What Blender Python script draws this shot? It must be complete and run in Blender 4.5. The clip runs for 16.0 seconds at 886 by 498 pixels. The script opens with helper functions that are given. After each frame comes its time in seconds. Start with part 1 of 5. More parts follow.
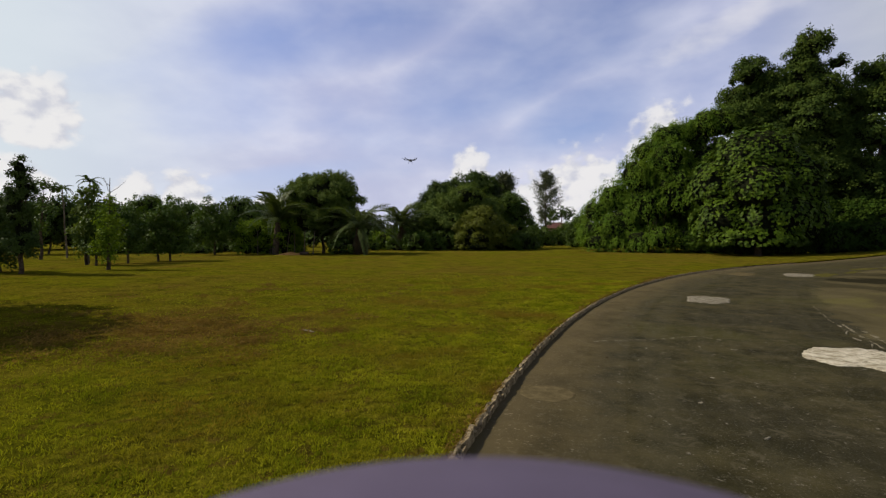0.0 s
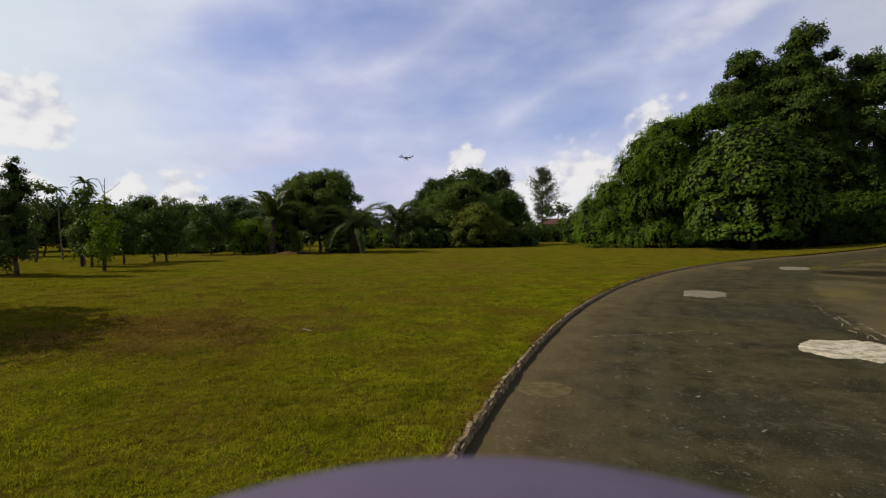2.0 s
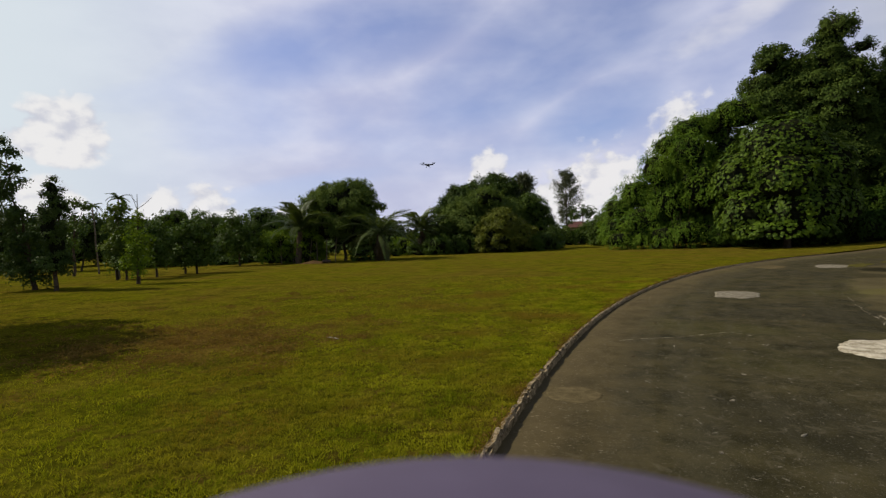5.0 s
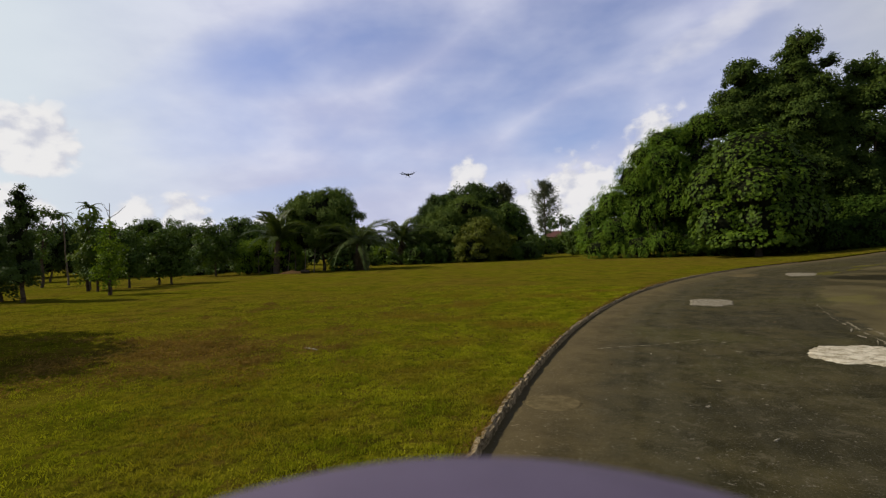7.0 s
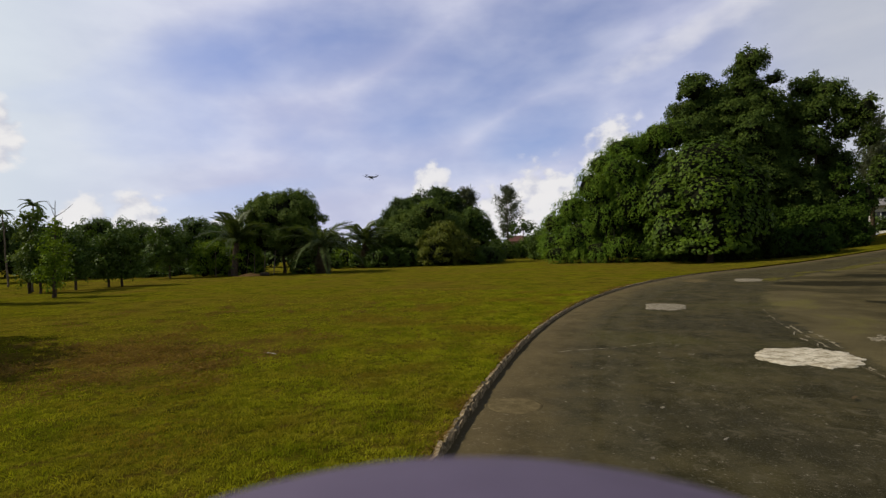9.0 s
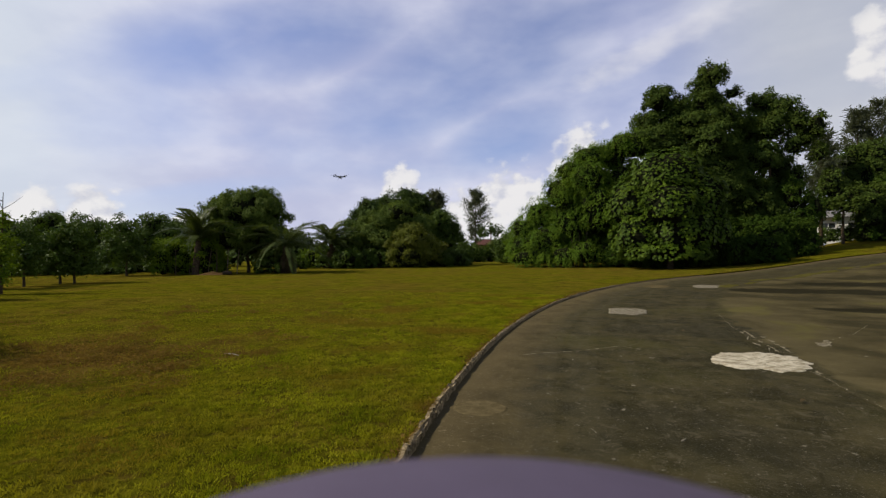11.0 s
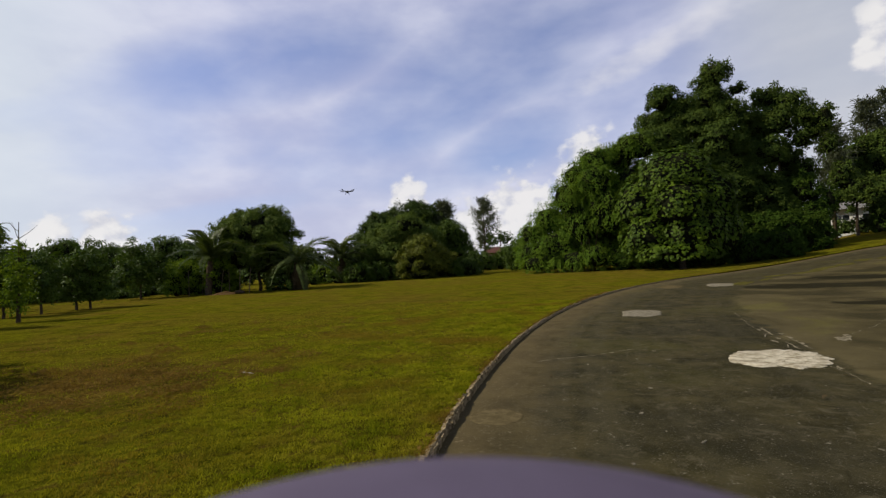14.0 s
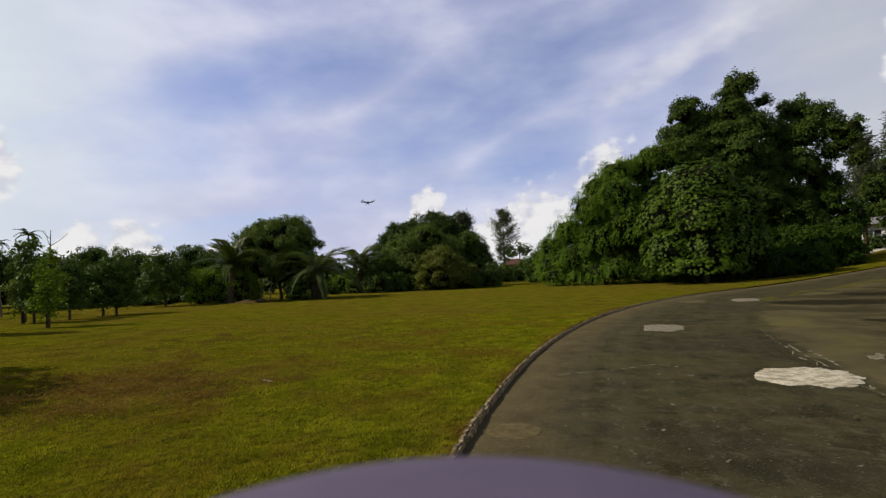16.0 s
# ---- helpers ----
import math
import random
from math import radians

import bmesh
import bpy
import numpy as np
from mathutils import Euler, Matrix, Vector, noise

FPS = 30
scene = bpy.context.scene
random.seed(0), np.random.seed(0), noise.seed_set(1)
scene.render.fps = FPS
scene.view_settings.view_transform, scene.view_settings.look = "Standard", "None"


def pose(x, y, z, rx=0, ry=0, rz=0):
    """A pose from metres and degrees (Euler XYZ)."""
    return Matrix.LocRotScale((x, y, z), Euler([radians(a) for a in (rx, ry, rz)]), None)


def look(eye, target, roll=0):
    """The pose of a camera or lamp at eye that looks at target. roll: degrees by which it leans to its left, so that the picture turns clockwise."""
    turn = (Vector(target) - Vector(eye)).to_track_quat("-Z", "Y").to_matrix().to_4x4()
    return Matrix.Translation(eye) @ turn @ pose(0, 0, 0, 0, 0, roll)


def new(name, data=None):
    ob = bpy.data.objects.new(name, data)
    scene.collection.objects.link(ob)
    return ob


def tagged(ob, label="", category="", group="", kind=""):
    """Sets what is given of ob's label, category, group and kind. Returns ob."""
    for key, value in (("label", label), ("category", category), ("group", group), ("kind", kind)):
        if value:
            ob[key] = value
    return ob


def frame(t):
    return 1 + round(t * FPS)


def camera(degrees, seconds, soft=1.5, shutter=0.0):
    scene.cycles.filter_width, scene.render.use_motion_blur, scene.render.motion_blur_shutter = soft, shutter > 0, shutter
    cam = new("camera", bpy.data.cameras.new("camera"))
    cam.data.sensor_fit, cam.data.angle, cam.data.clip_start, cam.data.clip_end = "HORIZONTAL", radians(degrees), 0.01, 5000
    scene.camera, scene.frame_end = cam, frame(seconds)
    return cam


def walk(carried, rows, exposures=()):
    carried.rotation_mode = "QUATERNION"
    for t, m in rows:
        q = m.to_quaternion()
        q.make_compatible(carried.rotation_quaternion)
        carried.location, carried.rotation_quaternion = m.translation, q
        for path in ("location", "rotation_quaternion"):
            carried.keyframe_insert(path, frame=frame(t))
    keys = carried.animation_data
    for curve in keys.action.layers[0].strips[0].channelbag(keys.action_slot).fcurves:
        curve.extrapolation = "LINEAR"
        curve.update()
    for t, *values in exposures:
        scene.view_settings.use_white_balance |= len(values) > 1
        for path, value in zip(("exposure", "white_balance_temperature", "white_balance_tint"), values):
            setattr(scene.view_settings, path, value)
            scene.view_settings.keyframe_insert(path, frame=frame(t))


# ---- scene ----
# camera and its way: it turns above a lilac dome at eye height
cam = camera(82.0, 16.0, soft=1.3)
cam.data.dof.use_dof, cam.data.dof.focus_distance, cam.data.dof.aperture_fstop = True, 14.0, 7.0
walk(cam, [
    (0.0, pose(0.0000, 0.0000, 1.6000, 88.540, -0.000, -0.000)),
    (0.5, pose(0.0001, 0.0010, 1.6002, 88.355, 0.044, -0.179)),
    (1.0, pose(0.0003, 0.0019, 1.6003, 88.186, 0.117, -0.324)),
    (1.5, pose(0.0022, 0.0018, 1.6004, 88.199, 0.503, -0.510)),
    (2.0, pose(0.0031, 0.0016, 1.6003, 88.245, 0.654, -0.351)),
    (2.5, pose(0.0068, 0.0002, 1.6002, 88.498, 1.283, 0.150)),
    (3.0, pose(0.0100, -0.0009, 1.6000, 88.722, 1.736, 1.147)),
    (3.5, pose(0.0128, -0.0017, 1.5999, 88.882, 2.081, 2.369)),
    (6.0, pose(0.0130, -0.0031, 1.5996, 89.151, 2.135, 2.161)),
    (6.5, pose(0.0116, -0.0054, 1.5992, 89.595, 2.082, 0.892)),
    (7.0, pose(0.0113, -0.0074, 1.5989, 89.971, 2.181, 0.052)),
    (7.5, pose(0.0101, -0.0086, 1.5986, 90.197, 2.164, -1.028)),
    (8.0, pose(0.0066, -0.0087, 1.5986, 90.239, 1.781, -2.573)),
    (8.5, pose(0.0062, -0.0086, 1.5986, 90.224, 1.873, -3.375)),
    (11.0, pose(-0.0050, -0.0082, 1.5983, 90.424, 0.532, -7.712)),
    (11.5, pose(0.0013, -0.0075, 1.5987, 90.113, 2.031, -9.208)),
    (12.0, pose(-0.0031, -0.0094, 1.5982, 90.612, 1.134, -8.643)),
    (12.5, pose(0.0010, -0.0095, 1.5983, 90.513, 1.696, -7.518)),
    (13.0, pose(0.0046, -0.0112, 1.5981, 90.748, 2.409, -7.362)),
    (13.5, pose(0.0079, -0.0143, 1.5975, 91.267, 3.039, -6.968)),
    (14.0, pose(0.0083, -0.0159, 1.5971, 91.579, 3.060, -6.564)),
    (14.5, pose(0.0102, -0.0180, 1.5966, 91.959, 3.396, -6.120)),
    (15.0, pose(0.0130, -0.0223, 1.5956, 92.764, 3.858, -5.388)),
    (15.5, pose(0.0107, -0.0222, 1.5957, 92.790, 3.338, -5.075)),
    (16.0, pose(0.0067, -0.0225, 1.5955, 92.942, 2.396, -4.439)),
])

# world: blue sky with thin streaks and a row of cumulus low down
SUN_EL, SUN_DIR = radians(43), Vector((-1.0, 0.13, 0.0)).normalized()


class Nodes:
    """Small helper to wire shader nodes."""

    def __init__(self, tree):
        self.tree = tree
        tree.nodes.clear()

    def add(self, kind, **values):
        n = self.tree.nodes.new(kind)
        for key, value in values.items():
            self.feed(n.inputs[key], value)
        return n

    def feed(self, socket, value):
        if isinstance(value, bpy.types.NodeSocket):
            self.tree.links.new(value, socket)
        else:
            socket.default_value = value

    def math(self, op, a, b=0.0, c=0.0, clamp=False):
        n = self.tree.nodes.new("ShaderNodeMath")
        n.operation, n.use_clamp = op, clamp
        for s, v in zip(n.inputs, (a, b, c)):
            self.feed(s, v)
        return n.outputs[0]

    def ramp(self, value, low, high, a=0.0, b=1.0):
        n = self.tree.nodes.new("ShaderNodeMapRange")
        n.interpolation_type = "SMOOTHSTEP"
        for s, v in zip(n.inputs, (value, low, high, a, b)):
            self.feed(s, v)
        return n.outputs[0]

    def mix(self, fac, a, b, blend="MIX"):
        n = self.tree.nodes.new("ShaderNodeMix")
        n.data_type, n.blend_type = "RGBA", blend
        self.feed(n.inputs[0], fac)
        self.feed(n.inputs[6], a)
        self.feed(n.inputs[7], b)
        return n.outputs[2]

    def noise(self, vector, scale, detail=4.0, rough=0.55, warp=0.0):
        n = self.tree.nodes.new("ShaderNodeTexNoise")
        if vector is not None:
            self.feed(n.inputs["Vector"], vector)
        n.inputs["Scale"].default_value = scale
        n.inputs["Detail"].default_value = detail
        n.inputs["Roughness"].default_value = rough
        n.inputs["Distortion"].default_value = warp
        return n.outputs[0]

    def xyz(self, x, y, z):
        n = self.tree.nodes.new("ShaderNodeCombineXYZ")
        for s, v in zip(n.inputs, (x, y, z)):
            self.feed(s, v)
        return n.outputs[0]


def rgb(r, g, b):
    return (r, g, b, 1.0)


world = bpy.data.worlds.new("sky")
scene.world = world
world.use_nodes = True
w = Nodes(world.node_tree)
way = w.add("ShaderNodeTexCoord").outputs["Generated"]
split = w.add("ShaderNodeSeparateXYZ", Vector=way)
dx, dy, dz = split.outputs
azim = w.math("MULTIPLY", w.math("ARCTAN2", dx, dy), 180 / math.pi)
elev = w.math("MULTIPLY", w.math("ARCSINE", w.math("MINIMUM", w.math("MAXIMUM", dz, -1.0), 1.0)), 180 / math.pi)
sky = w.add("ShaderNodeTexSky")
sky.sky_type, sky.sun_disc, sky.sun_elevation, sky.sun_rotation = "NISHITA", False, SUN_EL, math.atan2(SUN_DIR.x, SUN_DIR.y)
sky.air_density, sky.dust_density, sky.ozone_density = 1.0, 0.6, 1.5
blue = w.mix(1.0, sky.outputs[0], rgb(0.108, 0.103, 0.130), "MULTIPLY")
# high thin cloud in long streaks that climb to the right
u = w.math("ADD", w.math("MULTIPLY", azim, 0.022), w.math("MULTIPLY", elev, 0.03))
v = w.math("SUBTRACT", w.math("MULTIPLY", elev, 0.085), w.math("MULTIPLY", azim, 0.022))
streak = w.noise(w.xyz(u, v, 3.1), 1.25, 4.0, 0.45, 0.9)
veil = w.noise(w.xyz(w.math("MULTIPLY", azim, 0.03), w.math("MULTIPLY", elev, 0.07), 7.7), 1.1, 3.0, 0.5)
high = w.math("ADD", w.math("MULTIPLY", streak, 0.75), w.math("MULTIPLY", veil, 0.35))
# clear gaps in the thin cloud: azimuth, elevation, half width, half height (degrees)
gap = None
for a, e, wide, tall in ((5.0, 17.0, 9.0, 4.0), (-12.0, 21.5, 14.0, 3.6), (15.0, 12.5, 6.0, 3.0), (-21.0, 5.0, 10.0, 1.6), (13.0, 21.5, 11.0, 4.5)):
    across = w.math("DIVIDE", w.math("SUBTRACT", azim, a), wide)
    up = w.math("DIVIDE", w.math("SUBTRACT", w.math("SUBTRACT", elev, e), w.math("MULTIPLY", w.math("SUBTRACT", azim, a), 0.20)), tall)
    one = w.math("SUBTRACT", 1.0, w.math("ADD", w.math("MULTIPLY", across, across), w.math("MULTIPLY", up, up)))
    gap = one if gap is None else w.math("MAXIMUM", gap, one)
gap = w.ramp(w.math("ADD", gap, w.math("MULTIPLY", w.math("SUBTRACT", streak, 0.5), 2.0)), -1.1, 1.1)
# towards the sun the veil is whiter, and so it is low down
sunward = w.ramp(azim, -14.0, -48.0)
low = w.ramp(elev, 13.0, 2.0)
cover = w.math("SUBTRACT", w.math("ADD", w.math("MULTIPLY", w.ramp(high, 0.34, 0.72), 0.46), 0.55), w.math("MULTIPLY", gap, 0.48))
cover = w.math("ADD", cover, w.math("ADD", w.math("MULTIPLY", sunward, 0.45), w.math("MULTIPLY", low, 0.15)))
curd = w.noise(w.xyz(w.math("MULTIPLY", azim, 0.06), w.math("MULTIPLY", elev, 0.12), 4.4), 1.7, 5.0, 0.5)
cover = w.math("ADD", cover, w.math("MULTIPLY", w.math("SUBTRACT", curd, 0.5), w.ramp(azim, -30.0, 25.0, 0.22, 0.45)))
cover = w.math("SUBTRACT", cover, w.math("MULTIPLY", w.ramp(azim, 2.0, 16.0, 0.0, 0.14), w.ramp(elev, 9.0, 16.0)))
cover = w.math("ADD", cover, w.ramp(azim, 26.0, 46.0, 0.0, 0.26), clamp=True)
# overhead and behind, the sky is clearer
cover = w.math("MULTIPLY", cover, w.math("MULTIPLY", w.ramp(elev, 25.0, 42.0, 1.0, 0.06), w.ramp(w.math("ABSOLUTE", azim), 60.0, 110.0, 1.0, 0.12)))
veiled = w.mix(w.math("MULTIPLY", cover, 0.95), blue, w.mix(sunward, w.mix(w.ramp(curd, 0.30, 0.72), rgb(0.515, 0.535, 0.72), rgb(0.70, 0.71, 0.84)), rgb(0.705, 0.775, 0.80)))
# away from the sun the veil turns grey
veiled = w.mix(w.ramp(azim, 28.0, 44.0, 0.0, 0.65), veiled, rgb(0.50, 0.525, 0.555))
# one bright wisp high up, climbing to the right
across = w.math("DIVIDE", w.math("SUBTRACT", azim, 31.0), 8.5)
up = w.math("DIVIDE", w.math("SUBTRACT", w.math("SUBTRACT", elev, 20.2), w.math("MULTIPLY", w.math("SUBTRACT", azim, 31.0), 0.30)), 1.7)
wisp = w.math("SUBTRACT", 1.0, w.math("ADD", w.math("MULTIPLY", across, across), w.math("MULTIPLY", up, up)))
wisp = w.ramp(w.math("ADD", wisp, w.math("MULTIPLY", w.math("SUBTRACT", curd, 0.5), 3.5)), -0.2, 1.1, 0.0, 0.6)
veiled = w.mix(wisp, veiled, rgb(0.77, 0.76, 0.80))


# cumulus: billowed heads, lit from the sun's side, over soft grey bases
def billow(shift_a, shift_e):
    a, e = w.math("ADD", azim, shift_a), w.math("ADD", elev, shift_e)
    at = w.xyz(w.math("MULTIPLY", a, 0.10), w.math("MULTIPLY", e, 0.13), 1.3)
    cells = w.tree.nodes.new("ShaderNodeTexVoronoi")
    cells.feature, cells.inputs["Scale"].default_value, cells.inputs["Smoothness"].default_value = "SMOOTH_F1", 6.5, 0.8
    w.feed(cells.inputs["Vector"], at)
    return w.math("ADD", w.noise(at, 3.4, 5.0, 0.52), w.math("MULTIPLY", w.math("SUBTRACT", 0.45, cells.outputs["Distance"]), 0.16))


puff, sunny = billow(0.0, 0.0), billow(-0.7, 0.7)
mass = None
# azimuth, elevation of the base, half width, height (degrees)
for a, e, wide, tall in ((-38.8, 9.8, 4.4, 4.6), (-26.6, 1.0, 3.2, 6.8), (-31.2, 1.0, 3.0, 5.6), (-40.0, 4.0, 3.2, 3.2), (-18.8, 1.0, 2.4, 4.2),
                        (3.1, 4.6, 2.7, 6.2), (15.6, 3.0, 5.0, 7.8), (10.0, 2.0, 5.0, 5.4), (23.4, 6.0, 4.4, 8.2), (48.5, 15.5, 2.8, 4.6)):
    across = w.math("DIVIDE", w.math("SUBTRACT", azim, a), wide)
    up = w.math("DIVIDE", w.math("SUBTRACT", elev, e), tall)
    under = w.math("MULTIPLY", w.math("MINIMUM", up, 0.0), 2.0)
    up = w.math("MAXIMUM", up, 0.0)
    far = w.math("ADD", w.math("MULTIPLY", across, across), w.math("ADD", w.math("MULTIPLY", up, up), w.math("MULTIPLY", under, under)))
    one = w.math("SUBTRACT", 1.0, far)
    mass = one if mass is None else w.math("MAXIMUM", mass, one)
body = w.ramp(w.math("ADD", mass, w.math("MULTIPLY", w.math("SUBTRACT", puff, 0.5), 2.2)), 0.04, 0.46)
body = w.math("MULTIPLY", body, w.ramp(mass, -0.2, 0.45, 0.55, 1.0))
relief = w.math("MULTIPLY", w.math("SUBTRACT", puff, sunny), 1.3)
shade = w.ramp(w.math("ADD", w.math("ADD", puff, relief), w.math("MULTIPLY", mass, 0.20)), 0.22, 0.80)
clouded = w.mix(w.math("MULTIPLY", body, 0.88), veiled, w.mix(shade, rgb(0.58, 0.59, 0.67), rgb(0.86, 0.84, 0.83)))
back = w.add("ShaderNodeBackground", Color=clouded, Strength=1.0)
w.tree.links.new(back.outputs[0], w.add("ShaderNodeOutputWorld").inputs[0])

sun = new("sun", bpy.data.lights.new("sun", "SUN"))
sun.data.energy, sun.data.angle, sun.data.color = 5.0, radians(0.6), (1.0, 0.91, 0.74)
sun.matrix_world = look(Vector((0, 0, 60)), Vector((0, 0, 60)) - (SUN_DIR * math.cos(SUN_EL) + Vector((0, 0, math.sin(SUN_EL)))))


# ---- materials ----
def material(name, build, rough=0.8, spec=0.3):
    """build(n) returns colour, height or None, and the height's distance in metres."""
    m = bpy.data.materials.new(name)
    m.use_nodes = True
    n = Nodes(m.node_tree)
    colour, height, depth = build(n)
    p = n.add("ShaderNodeBsdfPrincipled")
    n.feed(p.inputs["Base Color"], colour)
    n.feed(p.inputs["Roughness"], rough)
    p.inputs["Specular IOR Level"].default_value = spec
    if height is not None:
        bump = n.add("ShaderNodeBump", Height=height, Distance=depth)
        n.tree.links.new(bump.outputs[0], p.inputs["Normal"])
    n.tree.links.new(p.outputs[0], n.add("ShaderNodeOutputMaterial").inputs[0])
    return m


def place(n):
    return n.add("ShaderNodeNewGeometry").outputs["Position"]


def leaf_material(name, a, b, c, through_light=0.25, rough=0.55, gloss=0.10):
    m = bpy.data.materials.new(name)
    m.use_nodes = True
    n = Nodes(m.node_tree)
    geo = n.add("ShaderNodeNewGeometry")
    chance = geo.outputs["Random Per Island"]
    patch = n.noise(geo.outputs["Position"], 0.55, 3.0)
    spray = n.noise(geo.outputs["Position"], 1.7, 3.0, 0.6)
    one = n.mix(n.math("ADD", n.math("MULTIPLY", chance, 0.45), n.ramp(spray, 0.34, 0.66, 0.0, 0.55)), rgb(*a), rgb(*b))
    colour = n.mix(n.math("MULTIPLY", n.ramp(patch, 0.42, 0.68), 0.8), one, rgb(*c))
    p = n.add("ShaderNodeBsdfPrincipled", Roughness=rough)
    n.feed(p.inputs["Base Color"], colour)
    p.inputs["Specular IOR Level"].default_value = gloss
    t = n.add("ShaderNodeBsdfTranslucent")
    n.feed(t.inputs["Color"], n.mix(1.0, colour, rgb(1.0, 1.0, 0.45), "MULTIPLY"))
    both = n.add("ShaderNodeMixShader")
    n.feed(both.inputs[0], through_light)
    n.tree.links.new(p.outputs[0], both.inputs[1])
    n.tree.links.new(t.outputs[0], both.inputs[2])
    n.tree.links.new(both.outputs[0], n.add("ShaderNodeOutputMaterial").inputs[0])
    return m


LEAF = {
    "dark": leaf_material("leaf_dark", (0.022, 0.042, 0.009), (0.066, 0.098, 0.018), (0.046, 0.070, 0.012), 0.14, 0.6, 0.05),
    "lit": leaf_material("leaf_lit", (0.038, 0.068, 0.011), (0.118, 0.156, 0.028), (0.080, 0.110, 0.017), 0.25, 0.6, 0.04),
    "mid": leaf_material("leaf_mid", (0.024, 0.050, 0.006), (0.084, 0.128, 0.014), (0.050, 0.080, 0.008), 0.22),
    "bright": leaf_material("leaf_bright", (0.046, 0.092, 0.006), (0.165, 0.225, 0.016), (0.092, 0.145, 0.009), 0.30, 0.6, 0.03),
    "olive": leaf_material("leaf_olive", (0.056, 0.074, 0.007), (0.142, 0.156, 0.016), (0.100, 0.108, 0.010)),
    # leaf colour darkened to paint the shade low in the right-hand growth
    "deep": leaf_material("leaf_shade_dark", (0.012, 0.028, 0.004), (0.044, 0.076, 0.009), (0.030, 0.050, 0.005), 0.10, 0.7, 0.02),
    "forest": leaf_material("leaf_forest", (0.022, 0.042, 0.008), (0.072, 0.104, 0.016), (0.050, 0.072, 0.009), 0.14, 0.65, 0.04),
    "bamboo": leaf_material("leaf_bamboo", (0.040, 0.090, 0.008), (0.128, 0.196, 0.018), (0.104, 0.160, 0.012), 0.38, 0.6, 0.05),
    "rosette": leaf_material("leaf_rosette", (0.014, 0.034, 0.002), (0.090, 0.138, 0.007), (0.036, 0.064, 0.003), 0.12, 0.55, 0.08),
    "palm": leaf_material("leaf_palm", (0.040, 0.062, 0.014), (0.100, 0.130, 0.034), (0.075, 0.098, 0.022), 0.35, 0.45, 0.25),
    "dead": leaf_material("leaf_dead", (0.026, 0.019, 0.009), (0.098, 0.068, 0.032), (0.042, 0.032, 0.015), 0.2, 0.8),
    "thatch": leaf_material("dead_thatch", (0.095, 0.058, 0.014), (0.220, 0.140, 0.036), (0.150, 0.092, 0.022), 0.3, 0.9, 0.0),
    "needle": leaf_material("leaf_needle", (0.045, 0.055, 0.030), (0.095, 0.105, 0.065), (0.070, 0.080, 0.045), 0.4, 0.8),
    "blade": leaf_material("grass_blade", (0.088, 0.112, 0.004), (0.310, 0.300, 0.016), (0.180, 0.106, 0.018), 0.35, 0.6, 0.0),
}


def grass_colour(n):
    at = place(n)
    fine = n.noise(at, 55.0, 3.0, 0.7)
    tuft = n.noise(at, 9.0, 4.0, 0.6)
    broad = n.noise(at, 0.32, 4.0, 0.6, 0.4)
    wide = n.noise(at, 0.07, 3.0, 0.5)
    green = n.mix(n.ramp(tuft, 0.3, 0.7), rgb(0.070, 0.072, 0.003), rgb(0.180, 0.172, 0.007))
    dry = n.mix(n.ramp(tuft, 0.35, 0.7), rgb(0.105, 0.078, 0.008), rgb(0.190, 0.142, 0.016))
    colour = n.mix(n.ramp(n.math("ADD", n.math("MULTIPLY", broad, 0.7), n.math("MULTIPLY", wide, 0.45)), 0.46, 0.70), green, dry)
    # one large worn, dry area in the lawn
    s = n.add("ShaderNodeSeparateXYZ", Vector=at)
    ex = n.math("DIVIDE", n.math("ADD", s.outputs[0], 4.6), 3.4)
    ey = n.math("DIVIDE", n.math("SUBTRACT", s.outputs[1], 8.8), 2.4)
    worn = n.math("SUBTRACT", 1.0, n.math("ADD", n.math("MULTIPLY", ex, ex), n.math("MULTIPLY", ey, ey)))
    worn = n.ramp(n.math("ADD", worn, n.math("MULTIPLY", n.math("SUBTRACT", n.noise(at, 1.3, 5.0, 0.65), 0.5), 3.0)), 0.0, 1.2)
    colour = n.mix(n.math("MULTIPLY", worn, 0.85), colour, rgb(0.120, 0.062, 0.016))
    lump = n.noise(at, 3.6, 5.0, 0.65, 0.2)
    colour = n.mix(n.ramp(lump, 0.52, 0.64, 0.0, 0.7), colour, rgb(0.098, 0.060, 0.012))
    clods = n.noise(at, 2.3, 6.0, 0.7, 0.5)
    colour = n.mix(n.math("MULTIPLY", n.ramp(clods, 0.56, 0.66, 0.0, 0.75), n.ramp(n.noise(at, 0.45, 3.0, 0.5), 0.40, 0.60, 0.15, 1.0)), colour, rgb(0.034, 0.026, 0.005))
    swath = n.noise(at, 1.1, 5.0, 0.6, 0.3)
    colour = n.mix(n.ramp(swath, 0.34, 0.55, 0.5, 0.0), colour, rgb(0.040, 0.041, 0.003))
    colour = n.mix(n.ramp(swath, 0.52, 0.72, 0.0, 0.35), colour, rgb(0.190, 0.170, 0.015))
    colour = n.mix(n.ramp(fine, 0.30, 0.75, 0.35, 0.0), colour, rgb(0.012, 0.014, 0.003))
    return colour, n.math("ADD", n.math("MULTIPLY", lump, 2.0), n.math("ADD", fine, n.math("MULTIPLY", tuft, 1.5))), 0.055


def lane_offset(n, at):
    """Metres in from the kerb line."""
    s = n.add("ShaderNodeSeparateXYZ", Vector=at)
    ex, ey = n.math("SUBTRACT", s.outputs[0], ARC[0]), n.math("SUBTRACT", s.outputs[1], ARC[1])
    return n.math("SUBTRACT", RADIUS, n.math("SQRT", n.math("ADD", n.math("MULTIPLY", ex, ex), n.math("MULTIPLY", ey, ey))))


